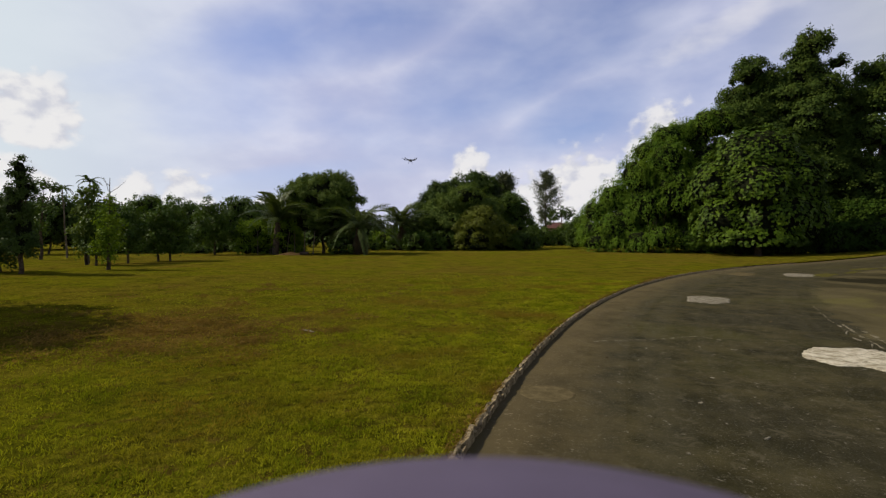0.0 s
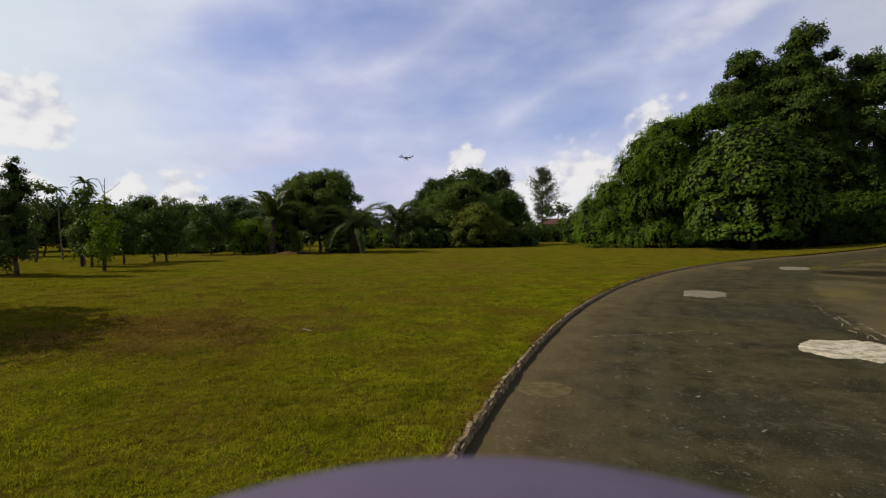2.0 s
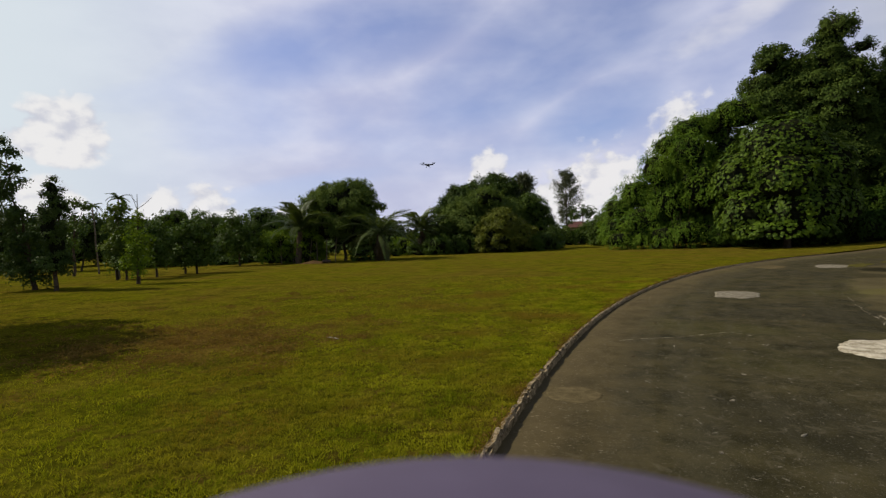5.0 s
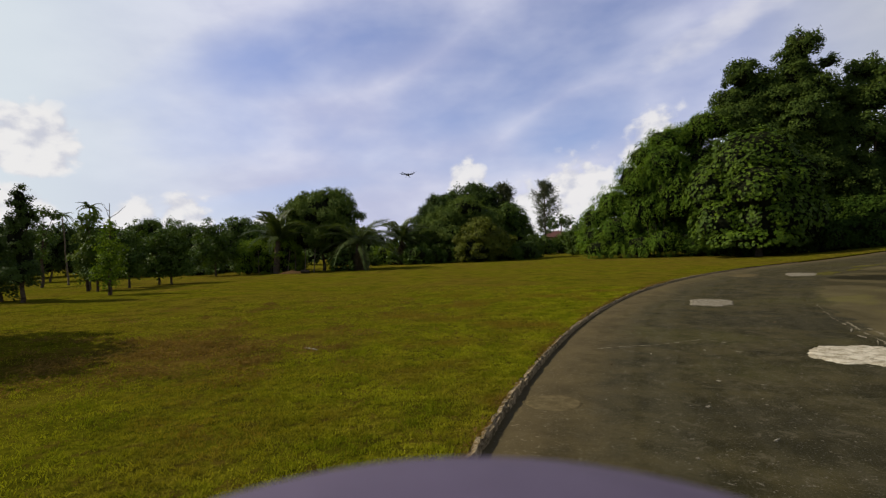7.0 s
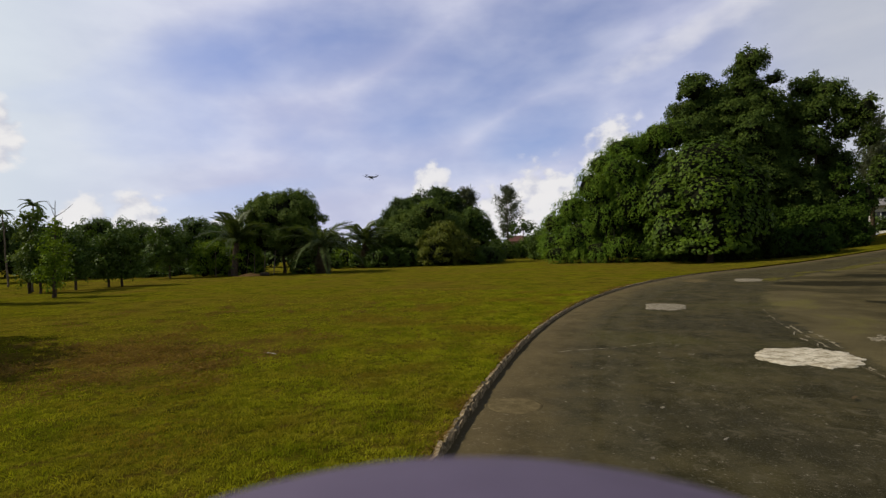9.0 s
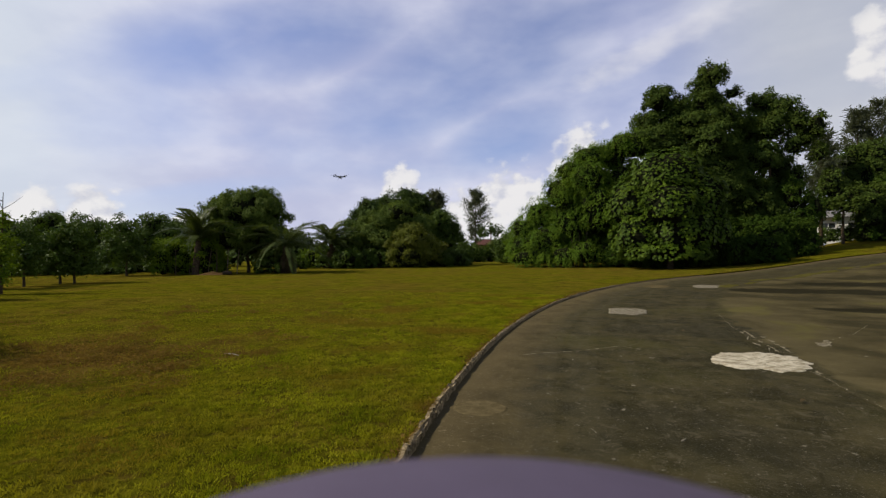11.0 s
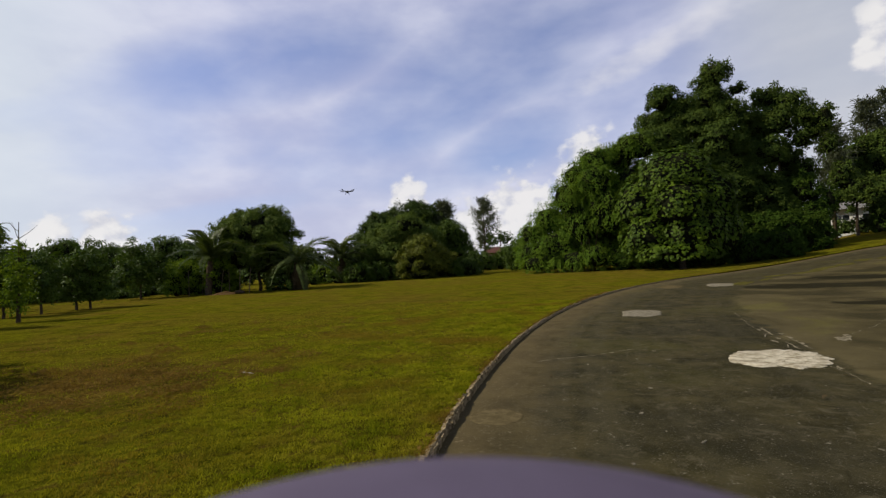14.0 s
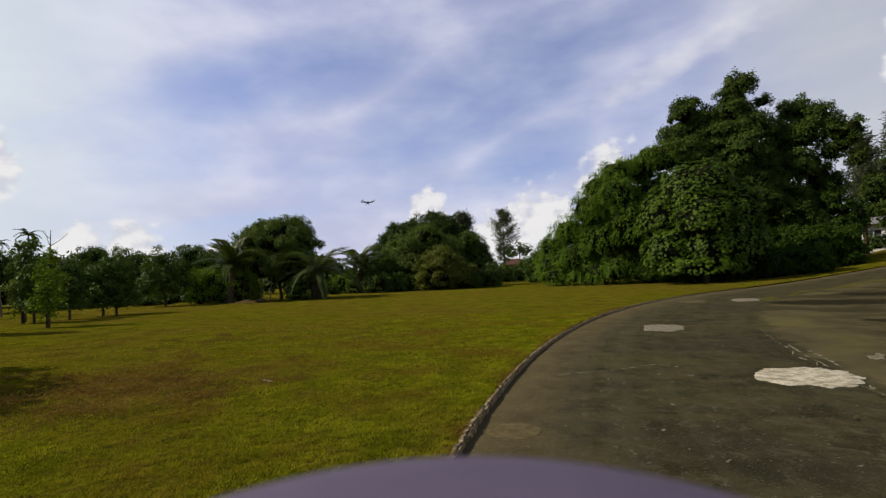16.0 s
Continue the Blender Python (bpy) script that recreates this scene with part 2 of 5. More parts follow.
def asphalt_colour(n):
    at = place(n)
    grit = n.noise(at, 120.0, 2.0, 0.7)
    blot = n.noise(at, 1.6, 8.0, 0.68)
    big = n.noise(at, 0.35, 4.0, 0.55, 0.4)
    speck = n.noise(at, 16.0, 4.0, 0.65)
    inward = lane_offset(n, at)
    colour = n.mix(n.ramp(blot, 0.30, 0.72), rgb(0.017, 0.0155, 0.0070), rgb(0.0545, 0.0455, 0.0195))
    # yellow-green algae in the hollows, dark tar where it was patched
    colour = n.mix(n.ramp(big, 0.52, 0.68, 0.0, 0.55), colour, rgb(0.050, 0.046, 0.013))
    colour = n.mix(n.ramp(big, 0.34, 0.46, 0.55, 0.0), colour, rgb(0.020, 0.0185, 0.011))
    # trodden and driven bands along the bend
    lanes = n.noise(n.xyz(n.math("MULTIPLY", inward, 2.2), n.math("MULTIPLY", blot, 1.2), 0.7), 1.0, 3.0, 0.6)
    colour = n.mix(n.ramp(lanes, 0.45, 0.70, 0.0, 0.28), colour, rgb(0.066, 0.058, 0.034))
    colour = n.mix(n.math("MULTIPLY", n.ramp(grit, 0.5, 0.8), 0.55), colour, rgb(0.095, 0.083, 0.047))
    colour = n.mix(n.math("MULTIPLY", n.ramp(speck, 0.63, 0.72), 0.7), colour, rgb(0.18, 0.16, 0.118))
    fleck = n.noise(at, 48.0, 2.0, 0.6)
    colour = n.mix(n.math("MULTIPLY", n.ramp(fleck, 0.60, 0.74), 0.42), colour, rgb(0.20, 0.18, 0.14))
    scuff = n.noise(at, 4.5, 9.0, 0.75, 0.8)
    colour = n.mix(n.ramp(scuff, 0.53, 0.66, 0.0, 0.55), colour, rgb(0.088, 0.076, 0.046))
    colour = n.mix(n.ramp(scuff, 0.30, 0.46, 0.6, 0.0), colour, rgb(0.014, 0.0125, 0.006))
    # sand washed down along the kerb, with bits of gravel in it
    edge = n.ramp(n.math("SUBTRACT", inward, n.math("MULTIPLY", blot, 1.5)), 0.75, -0.75)
    colour = n.mix(n.math("MULTIPLY", edge, 0.66), colour, rgb(0.100, 0.076, 0.036))
    gravel = n.noise(at, 26.0, 3.0, 0.7)
    colour = n.mix(n.math("MULTIPLY", n.ramp(gravel, 0.60, 0.70, 0.0, 0.8), n.ramp(inward, 1.4, 0.0)), colour, rgb(0.185, 0.150, 0.095))
    return colour, n.math("ADD", grit, n.math("MULTIPLY", blot, 0.6)), 0.010


def concrete_colour(n):
    at = place(n)
    grit = n.noise(at, 80.0, 3.0, 0.7)
    blot = n.noise(at, 0.9, 8.0, 0.66)
    cloud = n.noise(at, 0.26, 6.0, 0.62, 0.6)
    speck = n.noise(at, 13.0, 4.0, 0.65)
    inward = lane_offset(n, at)
    old = n.mix(n.ramp(blot, 0.32, 0.68), rgb(0.029, 0.024, 0.010), rgb(0.070, 0.057, 0.025))
    # a paler sandy margin follows the joint
    pale = n.ramp(n.math("ADD", inward, n.math("MULTIPLY", n.math("SUBTRACT", blot, 0.5), 3.0)), LANE + 2.4, LANE + 0.1)
    colour = n.mix(n.math("MULTIPLY", pale, 0.42), old, rgb(0.092, 0.075, 0.036))
    colour = n.mix(n.ramp(cloud, 0.49, 0.62, 0.0, 0.80), colour, rgb(0.022, 0.019, 0.008))
    colour = n.mix(n.ramp(cloud, 0.34, 0.45, 0.55, 0.0), colour, rgb(0.080, 0.072, 0.018))
    colour = n.mix(n.math("MULTIPLY", n.ramp(speck, 0.64, 0.74), 0.6), colour, rgb(0.19, 0.165, 0.115))
    colour = n.mix(n.math("MULTIPLY", n.ramp(grit, 0.45, 0.8), 0.3), colour, rgb(0.12, 0.10, 0.056))
    # two large dark ragged ovals and a small one
    p = n.add("ShaderNodeSeparateXYZ", Vector=at)
    ragged = n.math("MULTIPLY", n.math("SUBTRACT", n.noise(at, 0.75, 7.0, 0.68, 0.6), 0.5), 4.2)
    blotch = None
    for x, y, wide, deep in ((17.4, 18.2, 3.4, 1.5), (23.5, 20.6, 4.2, 1.8), (13.2, 12.2, 1.2, 0.6)):
        du = n.math("ADD", n.math("MULTIPLY", n.math("SUBTRACT", p.outputs[0], x), 0.82), n.math("MULTIPLY", n.math("SUBTRACT", p.outputs[1], y), -0.57))
        dv = n.math("ADD", n.math("MULTIPLY", n.math("SUBTRACT", p.outputs[0], x), 0.57), n.math("MULTIPLY", n.math("SUBTRACT", p.outputs[1], y), 0.82))
        du, dv = n.math("DIVIDE", du, wide), n.math("DIVIDE", dv, deep)
        one = n.math("SUBTRACT", 1.0, n.math("ADD", n.math("MULTIPLY", du, du), n.math("MULTIPLY", dv, dv)))
        blotch = one if blotch is None else n.math("MAXIMUM", blotch, one)
    colour = n.mix(n.ramp(n.math("ADD", blotch, ragged), -0.35, 0.35, 0.0, 0.92), colour, rgb(0.013, 0.0115, 0.005))
    # tar has run a little way over the joint
    tar = n.ramp(n.math("ADD", inward, n.math("MULTIPLY", n.math("SUBTRACT", n.noise(at, 1.1, 6.0, 0.62), 0.5), 1.5)), LANE + 0.30, LANE + 0.12)
    colour = n.mix(tar, colour, asphalt_colour(n)[0])
    return colour, n.math("ADD", grit, blot), 0.006


def plaster_colour(n):
    """White plaster, crazed and trodden with dirt."""
    at = place(n)
    f = n.noise(at, 7.0, 6.0, 0.75, 0.2)
    vein = n.math("ABSOLUTE", n.math("SUBTRACT", n.noise(at, 3.2, 5.0, 0.6, 0.6), 0.5))
    g = n.noise(at, 40.0, 3.0, 0.6)
    colour = n.mix(n.ramp(f, 0.36, 0.62), rgb(0.20, 0.172, 0.112), rgb(0.42, 0.380, 0.285))
    colour = n.mix(n.ramp(vein, 0.0, 0.022, 0.6, 0.0), colour, rgb(0.085, 0.070, 0.042))
    colour = n.mix(n.ramp(g, 0.55, 0.75, 0.0, 0.5), colour, rgb(0.24, 0.21, 0.15))
    return colour, n.math("ADD", g, n.math("MULTIPLY", f, 1.5)), 0.004


def mottled(a, b, scale, height=0.0):
    def build(n):
        at = place(n)
        f = n.noise(at, scale, 5.0, 0.65, 0.3)
        g = n.noise(at, scale * 7.0, 3.0, 0.6)
        return n.mix(n.ramp(n.math("ADD", n.math("MULTIPLY", f, 0.65), n.math("MULTIPLY", g, 0.35)), 0.36, 0.64), rgb(*a), rgb(*b)), (g if height else None), height
    return build


ARC, RADIUS = (46.6, -10.7), 48.7
LANE = 4.6
grass_mat = material("lawn", grass_colour, 1.0, 0.0)
asphalt_mat = material("old_asphalt", asphalt_colour, 0.95, 0.02)
concrete_mat = material("old_concrete", concrete_colour, 0.95, 0.02)
kerb_mat = material("kerb_concrete", mottled((0.062, 0.048, 0.025), (0.35, 0.272, 0.160), 12.0, 0.016), 1.0, 0.0)
white_mat = material("white_plaster", plaster_colour, 0.9, 0.0)
seam_mat = material("crumbled_seam", mottled((0.056, 0.048, 0.028), (0.225, 0.195, 0.135), 18.0, 0.004), 0.95, 0.0)
worn_mat = material("worn_plaster", mottled((0.060, 0.051, 0.032), (0.23, 0.205, 0.150), 13.0, 0.004), 0.9, 0.0)
sandy_mat = material("sandy_patch", mottled((0.058, 0.046, 0.022), (0.102, 0.080, 0.040), 9.0, 0.004), 0.9, 0.0)
moss_mat = material("moss", mottled((0.048, 0.044, 0.012), (0.085, 0.074, 0.020), 3.0, 0.02), 0.95, 0.0)
bark_mat = material("bark", mottled((0.036, 0.026, 0.016), (0.095, 0.070, 0.044), 7.0, 0.02), 0.95, 0.0)
pale_bark_mat = material("pale_bark", mottled((0.075, 0.057, 0.036), (0.170, 0.135, 0.090), 7.0, 0.02), 0.95, 0.0)
# inner wood of the crowns, its colour near-black to paint the shade there
shade_tangle_mat = material("tangle_painted_shade", mottled((0.006, 0.008, 0.004), (0.020, 0.022, 0.010), 4.0, 0.05), 1.0, 0.0)
lilac_mat = material("lilac_plastic", mottled((0.064, 0.049, 0.077), (0.074, 0.057, 0.090), 60.0), 0.6, 0.2)
post_mat = material("grey_metal", mottled((0.20, 0.20, 0.21), (0.28, 0.28, 0.29), 12.0, 0.001), 0.45, 0.5)
drone_mat = material("dark_plastic", mottled((0.035, 0.04, 0.05), (0.06, 0.065, 0.08), 20.0), 0.5, 0.4)
wall_mat = material("white_render", mottled((0.52, 0.51, 0.47), (0.72, 0.71, 0.68), 0.8, 0.01), 0.9, 0.1)
tile_mat = material("clay_tiles", mottled((0.055, 0.022, 0.016), (0.09, 0.036, 0.026), 1.5, 0.02), 0.85, 0.2)
grey_roof_mat = material("grey_roof", mottled((0.10, 0.10, 0.10), (0.20, 0.19, 0.18), 1.5, 0.02), 0.8, 0.2)
glass_mat = material("window_glass", mottled((0.02, 0.025, 0.03), (0.035, 0.04, 0.045), 1.0), 0.08, 0.6)
brown_wall_mat = material("brown_wall", mottled((0.16, 0.10, 0.075), (0.26, 0.17, 0.12), 0.9, 0.01), 0.9, 0.1)


# ---- mesh helpers ----
def mesh_of(name, verts, faces, mat, smooth=False):
    """A mesh from arrays of vertices and of quads or triangles."""
    verts, faces = np.asarray(verts, dtype=np.float32), np.asarray(faces, dtype=np.int32)
    me = bpy.data.meshes.new(name)
    k = faces.shape[1]
    me.vertices.add(len(verts))
    me.vertices.foreach_set("co", verts.ravel())
    me.loops.add(faces.size)
    me.loops.foreach_set("vertex_index", faces.ravel())
    me.polygons.add(len(faces))
    me.polygons.foreach_set("loop_start", np.arange(0, faces.size, k, dtype=np.int32))
    me.polygons.foreach_set("loop_total", np.full(len(faces), k, dtype=np.int32))
    me.update(calc_edges=True)
    me.validate()
    if smooth:
        me.polygons.foreach_set("use_smooth", np.ones(len(faces), dtype=bool))
    me.materials.append(mat)
    return me


def child(name, me, parent, label=""):
    ob = new(name, me)
    ob.parent = parent
    return tagged(ob, label)


def part(name, bm, mat, parent, label=""):
    me = bpy.data.meshes.new(name)
    bm.to_mesh(me)
    bm.free()
    me.materials.append(mat)
    return child(name, me, parent, label)


def empty(name, at, label, category, group=""):
    ob = new(name)
    ob.empty_display_size = 0.2
    ob.location = at
    return tagged(ob, label, category, group)


def ease(v):
    v = min(1.0, max(0.0, v))
    return v * v * (3 - 2 * v)


def rise(x, y):
    """The slope that the road climbs, and the lawn's slight swell."""
    s, q = x * 0.766 + y * 0.643, x * 0.643 - y * 0.766
    return 2.9 * ease((s - 34) / 50) * ease((q + 17) / 14)


def tube(points, radii, sides=7):
    pts = np.asarray(points, dtype=float)
    verts, faces = [], []
    for i, p in enumerate(pts):
        d = pts[min(i + 1, len(pts) - 1)] - pts[max(i - 1, 0)]
        d = d / (np.linalg.norm(d) + 1e-9)
        side = np.cross(d, (0.31, 0.95, 0.05))
        side /= np.linalg.norm(side) + 1e-9
        other = np.cross(d, side)
        for j in range(sides):
            a = 2 * math.pi * j / sides
            verts.append(p + radii[i] * (math.cos(a) * side + math.sin(a) * other))
    for i in range(len(pts) - 1):
        for j in range(sides):
            k = (j + 1) % sides
            faces.append((i * sides + j, i * sides + k, (i + 1) * sides + k, (i + 1) * sides + j))
    return verts, faces


def bent(a, b, sag=0.0, wobble=0.05, steps=6, rng=random):
    a, b = np.asarray(a, float), np.asarray(b, float)
    size = np.linalg.norm(b - a)
    out = []
    for i in range(steps + 1):
        f = i / steps
        p = a + (b - a) * f
        p[2] += sag * 4 * f * (1 - f)
        if 0 < i < steps:
            p[:2] += [rng.uniform(-wobble, wobble) * size * 0.5 for _ in range(2)]
        out.append(p)
    return out


# ---- ground ----
def arc_point(u):
    """A point of the kerb line, and the way out to the lawn, u metres along it."""
    turn = radians(168.0) - u / RADIUS
    end = radians(97.0)
    if turn > end:
        n = np.array((math.cos(turn), math.sin(turn)))
        return np.array(ARC) + RADIUS * n, n
    n = np.array((math.cos(end), math.sin(end)))
    along = np.array((n[1], -n[0]))
    return np.array(ARC) + RADIUS * n + along * (u - radians(71.0) * RADIUS), n


def strip(name, us, offsets, lift, mat, swell=False):
    """A sheet along the kerb line; offsets count outwards from it."""
    verts, faces = [], []
    for u in us:
        p, n = arc_point(u)
        for o in offsets:
            x, y = p + n * o
            z = rise(x, y) + lift(u, o)
            if swell:
                z += 0.10 * noise.noise((x * 0.05, y * 0.05, 0.3)) * ease(o / 25) + 0.015 * noise.noise((x * 0.9, y * 0.9, 2.0)) * ease(o / 0.6)
            verts.append((x, y, z))
    m = len(offsets)
    for i in range(len(us) - 1):
        for j in range(m - 1):
            faces.append((i * m + j, (i + 1) * m + j, (i + 1) * m + j + 1, i * m + j + 1))
    return new(name, mesh_of(name, verts, faces, mat, True))


# earth sheet to the horizon, below the turf and the paving
rings = [0, 8, 16, 24, 32, 40, 48, 56, 66, 78, 92, 110, 140, 200, 400, 900, 2000, 4000]
verts, faces = [], []
for r in rings:
    for j in range(96):
        a = 2 * math.pi * j / 96
        x, y = r * math.sin(a), r * math.cos(a)
        verts.append((x, y, rise(x, y) - 0.20))
for i in range(len(rings) - 1):
    for j in range(96):
        k = (j + 1) % 96
        faces.append((i * 96 + j, (i + 1) * 96 + j, (i + 1) * 96 + k, i * 96 + k))
ground = new("ground", mesh_of("ground", verts, faces, grass_mat, True))
tagged(ground, "flat grassy earth reaching the horizon", "ground", kind="structure")

US = list(np.arange(-60, 110, 1.0))
out = [0.0, 0.06, 0.14, 0.3, 0.6, 1, 1.5, 2, 3, 4, 5, 6, 8, 10, 12, 15, 18, 22, 27, 33, 40, 48, 58, 70, 85, 105, 140, 200, 400, 1200, 3500]
lawn = strip("lawn", US, out, lambda u, o: 0.0 if o > 0.05 else -0.02, grass_mat, True)
tagged(lawn, "mown olive-green lawn with dry brown patches", "lawn", kind="structure")
road = strip("road", US, [-LANE, -3.8, -3, -2.2, -1.5, -0.8, -0.3, 0.0], lambda u, o: -0.085, asphalt_mat)
tagged(road, "weathered dark asphalt lane bending beside the lawn", "road", kind="structure")
apron = strip("pavement", US, [-22, -18, -14, -11, -9, -7, -LANE + 0.01], lambda u, o: -0.079, concrete_mat)
tagged(apron, "blotchy brown concrete apron beside the lane", "pavement", kind="structure")


# ---- kerb ----
def kerb_stone(seed):
    rng = random.Random(seed)
    bm = bmesh.new()
    bmesh.ops.create_cube(bm, size=1.0)
    bmesh.ops.scale(bm, vec=(0.985, 0.080, 0.15), verts=bm.verts)
    bmesh.ops.subdivide_edges(bm, edges=[e for e in bm.edges if abs((e.verts[0].co - e.verts[1].co).x) > 0.5], cuts=11)
    bmesh.ops.bevel(bm, geom=[e for e in bm.edges if e.calc_face_angle(0) > 1.2 and abs((e.verts[0].co - e.verts[1].co).x) > 0.05 and e.verts[0].co.z > 0],
                    offset=0.020, segments=2, affect="EDGES")
    for v in bm.verts:
        chip = -0.030 if rng.random() < 0.06 and v.co.z > 0 else 0.0
        v.co += Vector((rng.uniform(-0.010, 0.010), rng.uniform(-0.012, 0.012), rng.uniform(-0.014, 0.008) + chip))
    me = bpy.data.meshes.new("kerb_stone")
    bm.to_mesh(me)
    bm.free()
    me.materials.append(kerb_mat)
    return me


kerb = empty("kerb", (0, 0, 0), "low weathered concrete kerb between lawn and lane", "kerb")
kerb["kind"] = "structure"
stones = [kerb_stone(s) for s in range(5)]
rng = random.Random(4)
u = -12.0
while u < 39.5:
    p, n = arc_point(u + 0.5)
    ob = child("kerb_stone", rng.choice(stones), kerb)
    sink = 0.022 * ease((u - 7) / 10) + 0.035 * ease((u - 24) / 14)
    ob.location = (p[0] - n[0] * 0.005, p[1] - n[1] * 0.005, rise(*p) - 0.066 - sink + rng.uniform(-0.010, 0.008))
    ob.rotation_euler = (rng.uniform(-0.04, 0.04), rng.uniform(-0.008, 0.008), math.atan2(-n[0], n[1]) + rng.uniform(-0.012, 0.012))
    u += 1.0


# ---- marks on the paving ----
def blob(name, at, across, along, turn, lift, mat, label, category, jag=0.10, seed=0, thick=0.012):
    """A thin irregular patch with a ragged rim."""
    rng = random.Random(seed)
    n = 90
    rim = []
    for j in range(n):
        a = 2 * math.pi * j / n
        k = 1 + jag * 0.9 * noise.noise((math.cos(a) * 3.1, math.sin(a) * 3.1, seed * 5.3)) + jag * 1.9 * noise.noise((math.cos(a) * 1.6, math.sin(a) * 1.6, seed * 3.7)) + jag * 0.45 * noise.noise((math.cos(a) * 6, math.sin(a) * 6, seed * 1.9)) + jag * 0.35 * noise.noise((math.cos(a) * 15, math.sin(a) * 15, seed * 2.3)) + rng.uniform(-jag, jag) * 0.3
        x, y = across * k * math.cos(a), along * k * math.sin(a)
        rim.append((x * math.cos(turn) - y * math.sin(turn), x * math.sin(turn) + y * math.cos(turn)))
    base = rise(*at)
    verts, faces = [], []
    for scale, z in ((1.03, -0.006), (1.0, thick * 0.7), (0.9, thick), (0.6, thick), (0.25, thick), (0.01, thick)):
        for x, y in rim:
            px, py = at[0] + x * scale, at[1] + y * scale
            verts.append((x * scale, y * scale, rise(px, py) - base + z))
    for i in range(5):
        for j in range(n):
            k = (j + 1) % n
            faces.append((i * n + j, i * n + k, (i + 1) * n + k, (i + 1) * n + j))
    ob = new(name, mesh_of(name, verts, faces, mat))
    ob.location = (at[0], at[1], base + lift)
    return tagged(ob, label, category, kind="structure")


blob("paving_patch", (5.72, 7.02), 0.62, 0.74, -0.66, -0.081, white_mat, "ragged white plaster patch on the dark asphalt", "patch", 0.15, 1, 0.014)
blob("paving_patch", (7.03, 13.45), 0.50, 0.86, -0.49, -0.081, worn_mat, "worn pale plaster patch on the dark asphalt", "patch", 0.13, 2)
blob("paving_patch", (15.3, 21.9), 0.56, 1.1, -0.61, -0.081, worn_mat, "worn pale plaster patch on the dark asphalt", "patch", 0.12, 3)
blob("paving_patch", (13.2, 22.5), 0.50, 0.9, -0.55, -0.081, sandy_mat, "faint sandy patch on the dark asphalt", "patch", 0.2, 4)
blob("paving_patch", (1.12, 5.42), 0.29, 0.26, -0.2, -0.083, sandy_mat, "faint round sandy patch near the kerb", "patch", 0.04, 5, 0.005)
rng = random.Random(3)
for k in range(9):
    p, n = arc_point(30.0 + k * 3.4)
    p = p - n * (LANE + rng.uniform(-0.6, 0.5))
    blob("moss", (p[0], p[1]), rng.uniform(0.9, 2.0), rng.uniform(0.18, 0.40), math.atan2(-n[0], n[1]) + rng.uniform(-0.1, 0.1), -0.077, moss_mat, "yellow-green moss strip along the paving joint", "moss", 0.35, 90 + k, 0.008)
rng = random.Random(8)
for k in range(6):
    u = 9.6 + k * 0.65 + rng.uniform(-0.3, 0.3)
    p, n = arc_point(u)
    p = p - n * (LANE + rng.uniform(-0.05, 0.10))
    blob("joint_crumb", (p[0], p[1]), rng.uniform(0.008, 0.020), rng.uniform(0.06, 0.17), math.atan2(n[1], n[0]) + rng.uniform(-0.3, 0.3), -0.077, worn_mat,
         "pale crumbled edge of the joint", "joint", 0.3, 20 + k, 0.008)
for k, (x, y) in enumerate(((3.05, 7.6), (3.9, 7.7), (4.3, 7.5), (2.6, 5.1), (3.2, 6.0), (1.9, 3.9), (2.7, 4.2), (7.6, 7.0), (8.1, 7.4), (9.5, 9.6))):
    blob("chip", (x, y), rng.uniform(0.007, 0.014), rng.uniform(0.015, 0.045), rng.uniform(0, 3), -0.083, worn_mat, "small pale chip in the paving", "chip", 0.3, 50 + k, 0.006)


def crack(points, width, mat, label, lift):
    """A thin broken seam that stands just proud of the paving."""
    rng = random.Random(len(points))
    line = []
    for (x0, y0), (x1, y1) in zip(points, points[1:]):
        steps = max(2, int(math.hypot(x1 - x0, y1 - y0) / 0.06))
        line += [(x0 + (x1 - x0) * i / steps + rng.uniform(-0.012, 0.012), y0 + (y1 - y0) * i / steps + rng.uniform(-0.012, 0.012)) for i in range(steps)]
    verts, faces = [], []
    for i, (x, y) in enumerate(line[:-1]):
        dx, dy = line[i + 1][0] - x, line[i + 1][1] - y
        k = width * rng.uniform(0.2, 1.0) / (math.hypot(dx, dy) + 1e-6)
        verts += [(x - dy * k, y + dx * k, lift), (x + dy * k, y - dx * k, lift)]
    for i in range(len(line) - 2):
        if noise.noise((i * 0.31, width * 50, 0.0)) > -0.12:
            faces.append((2 * i, 2 * i + 1, 2 * i + 3, 2 * i + 2))
    ob = new("crack", mesh_of("crack", verts, faces, mat))
    return tagged(ob, label, "crack", kind="structure")


SEAM = "thin pale broken seam across the asphalt"
crack([(2.4, 8.1), (2.83, 8.2), (3.36, 8.22), (4.01, 8.45), (4.31, 8.53), (4.55, 8.1)], 0.022, seam_mat, SEAM, -0.0825)
JOINT = "pale crumbling joint between asphalt and concrete"
for first, last, inset, width in ((5.4, 9.6, 0.04, 0.012), (8.9, 13.4, 0.10, 0.034), (10.6, 12.6, 0.28, 0.042), (13.2, 16.5, -0.02, 0.014)):
    line = []
    for i in range(9):
        p, n = arc_point(first + (last - first) * i / 8)
        line.append(tuple(p - n * (LANE + inset + 0.05 * noise.noise((first * 3.0, i * 0.9, 0.0)))))
    crack(line, width, seam_mat, JOINT, -0.0765)
blob("chip", (7.85, 8.02), 0.10, 0.22, -0.75, -0.077, seam_mat, "pale worn scar in the concrete", "chip", 0.40, 71, 0.004)
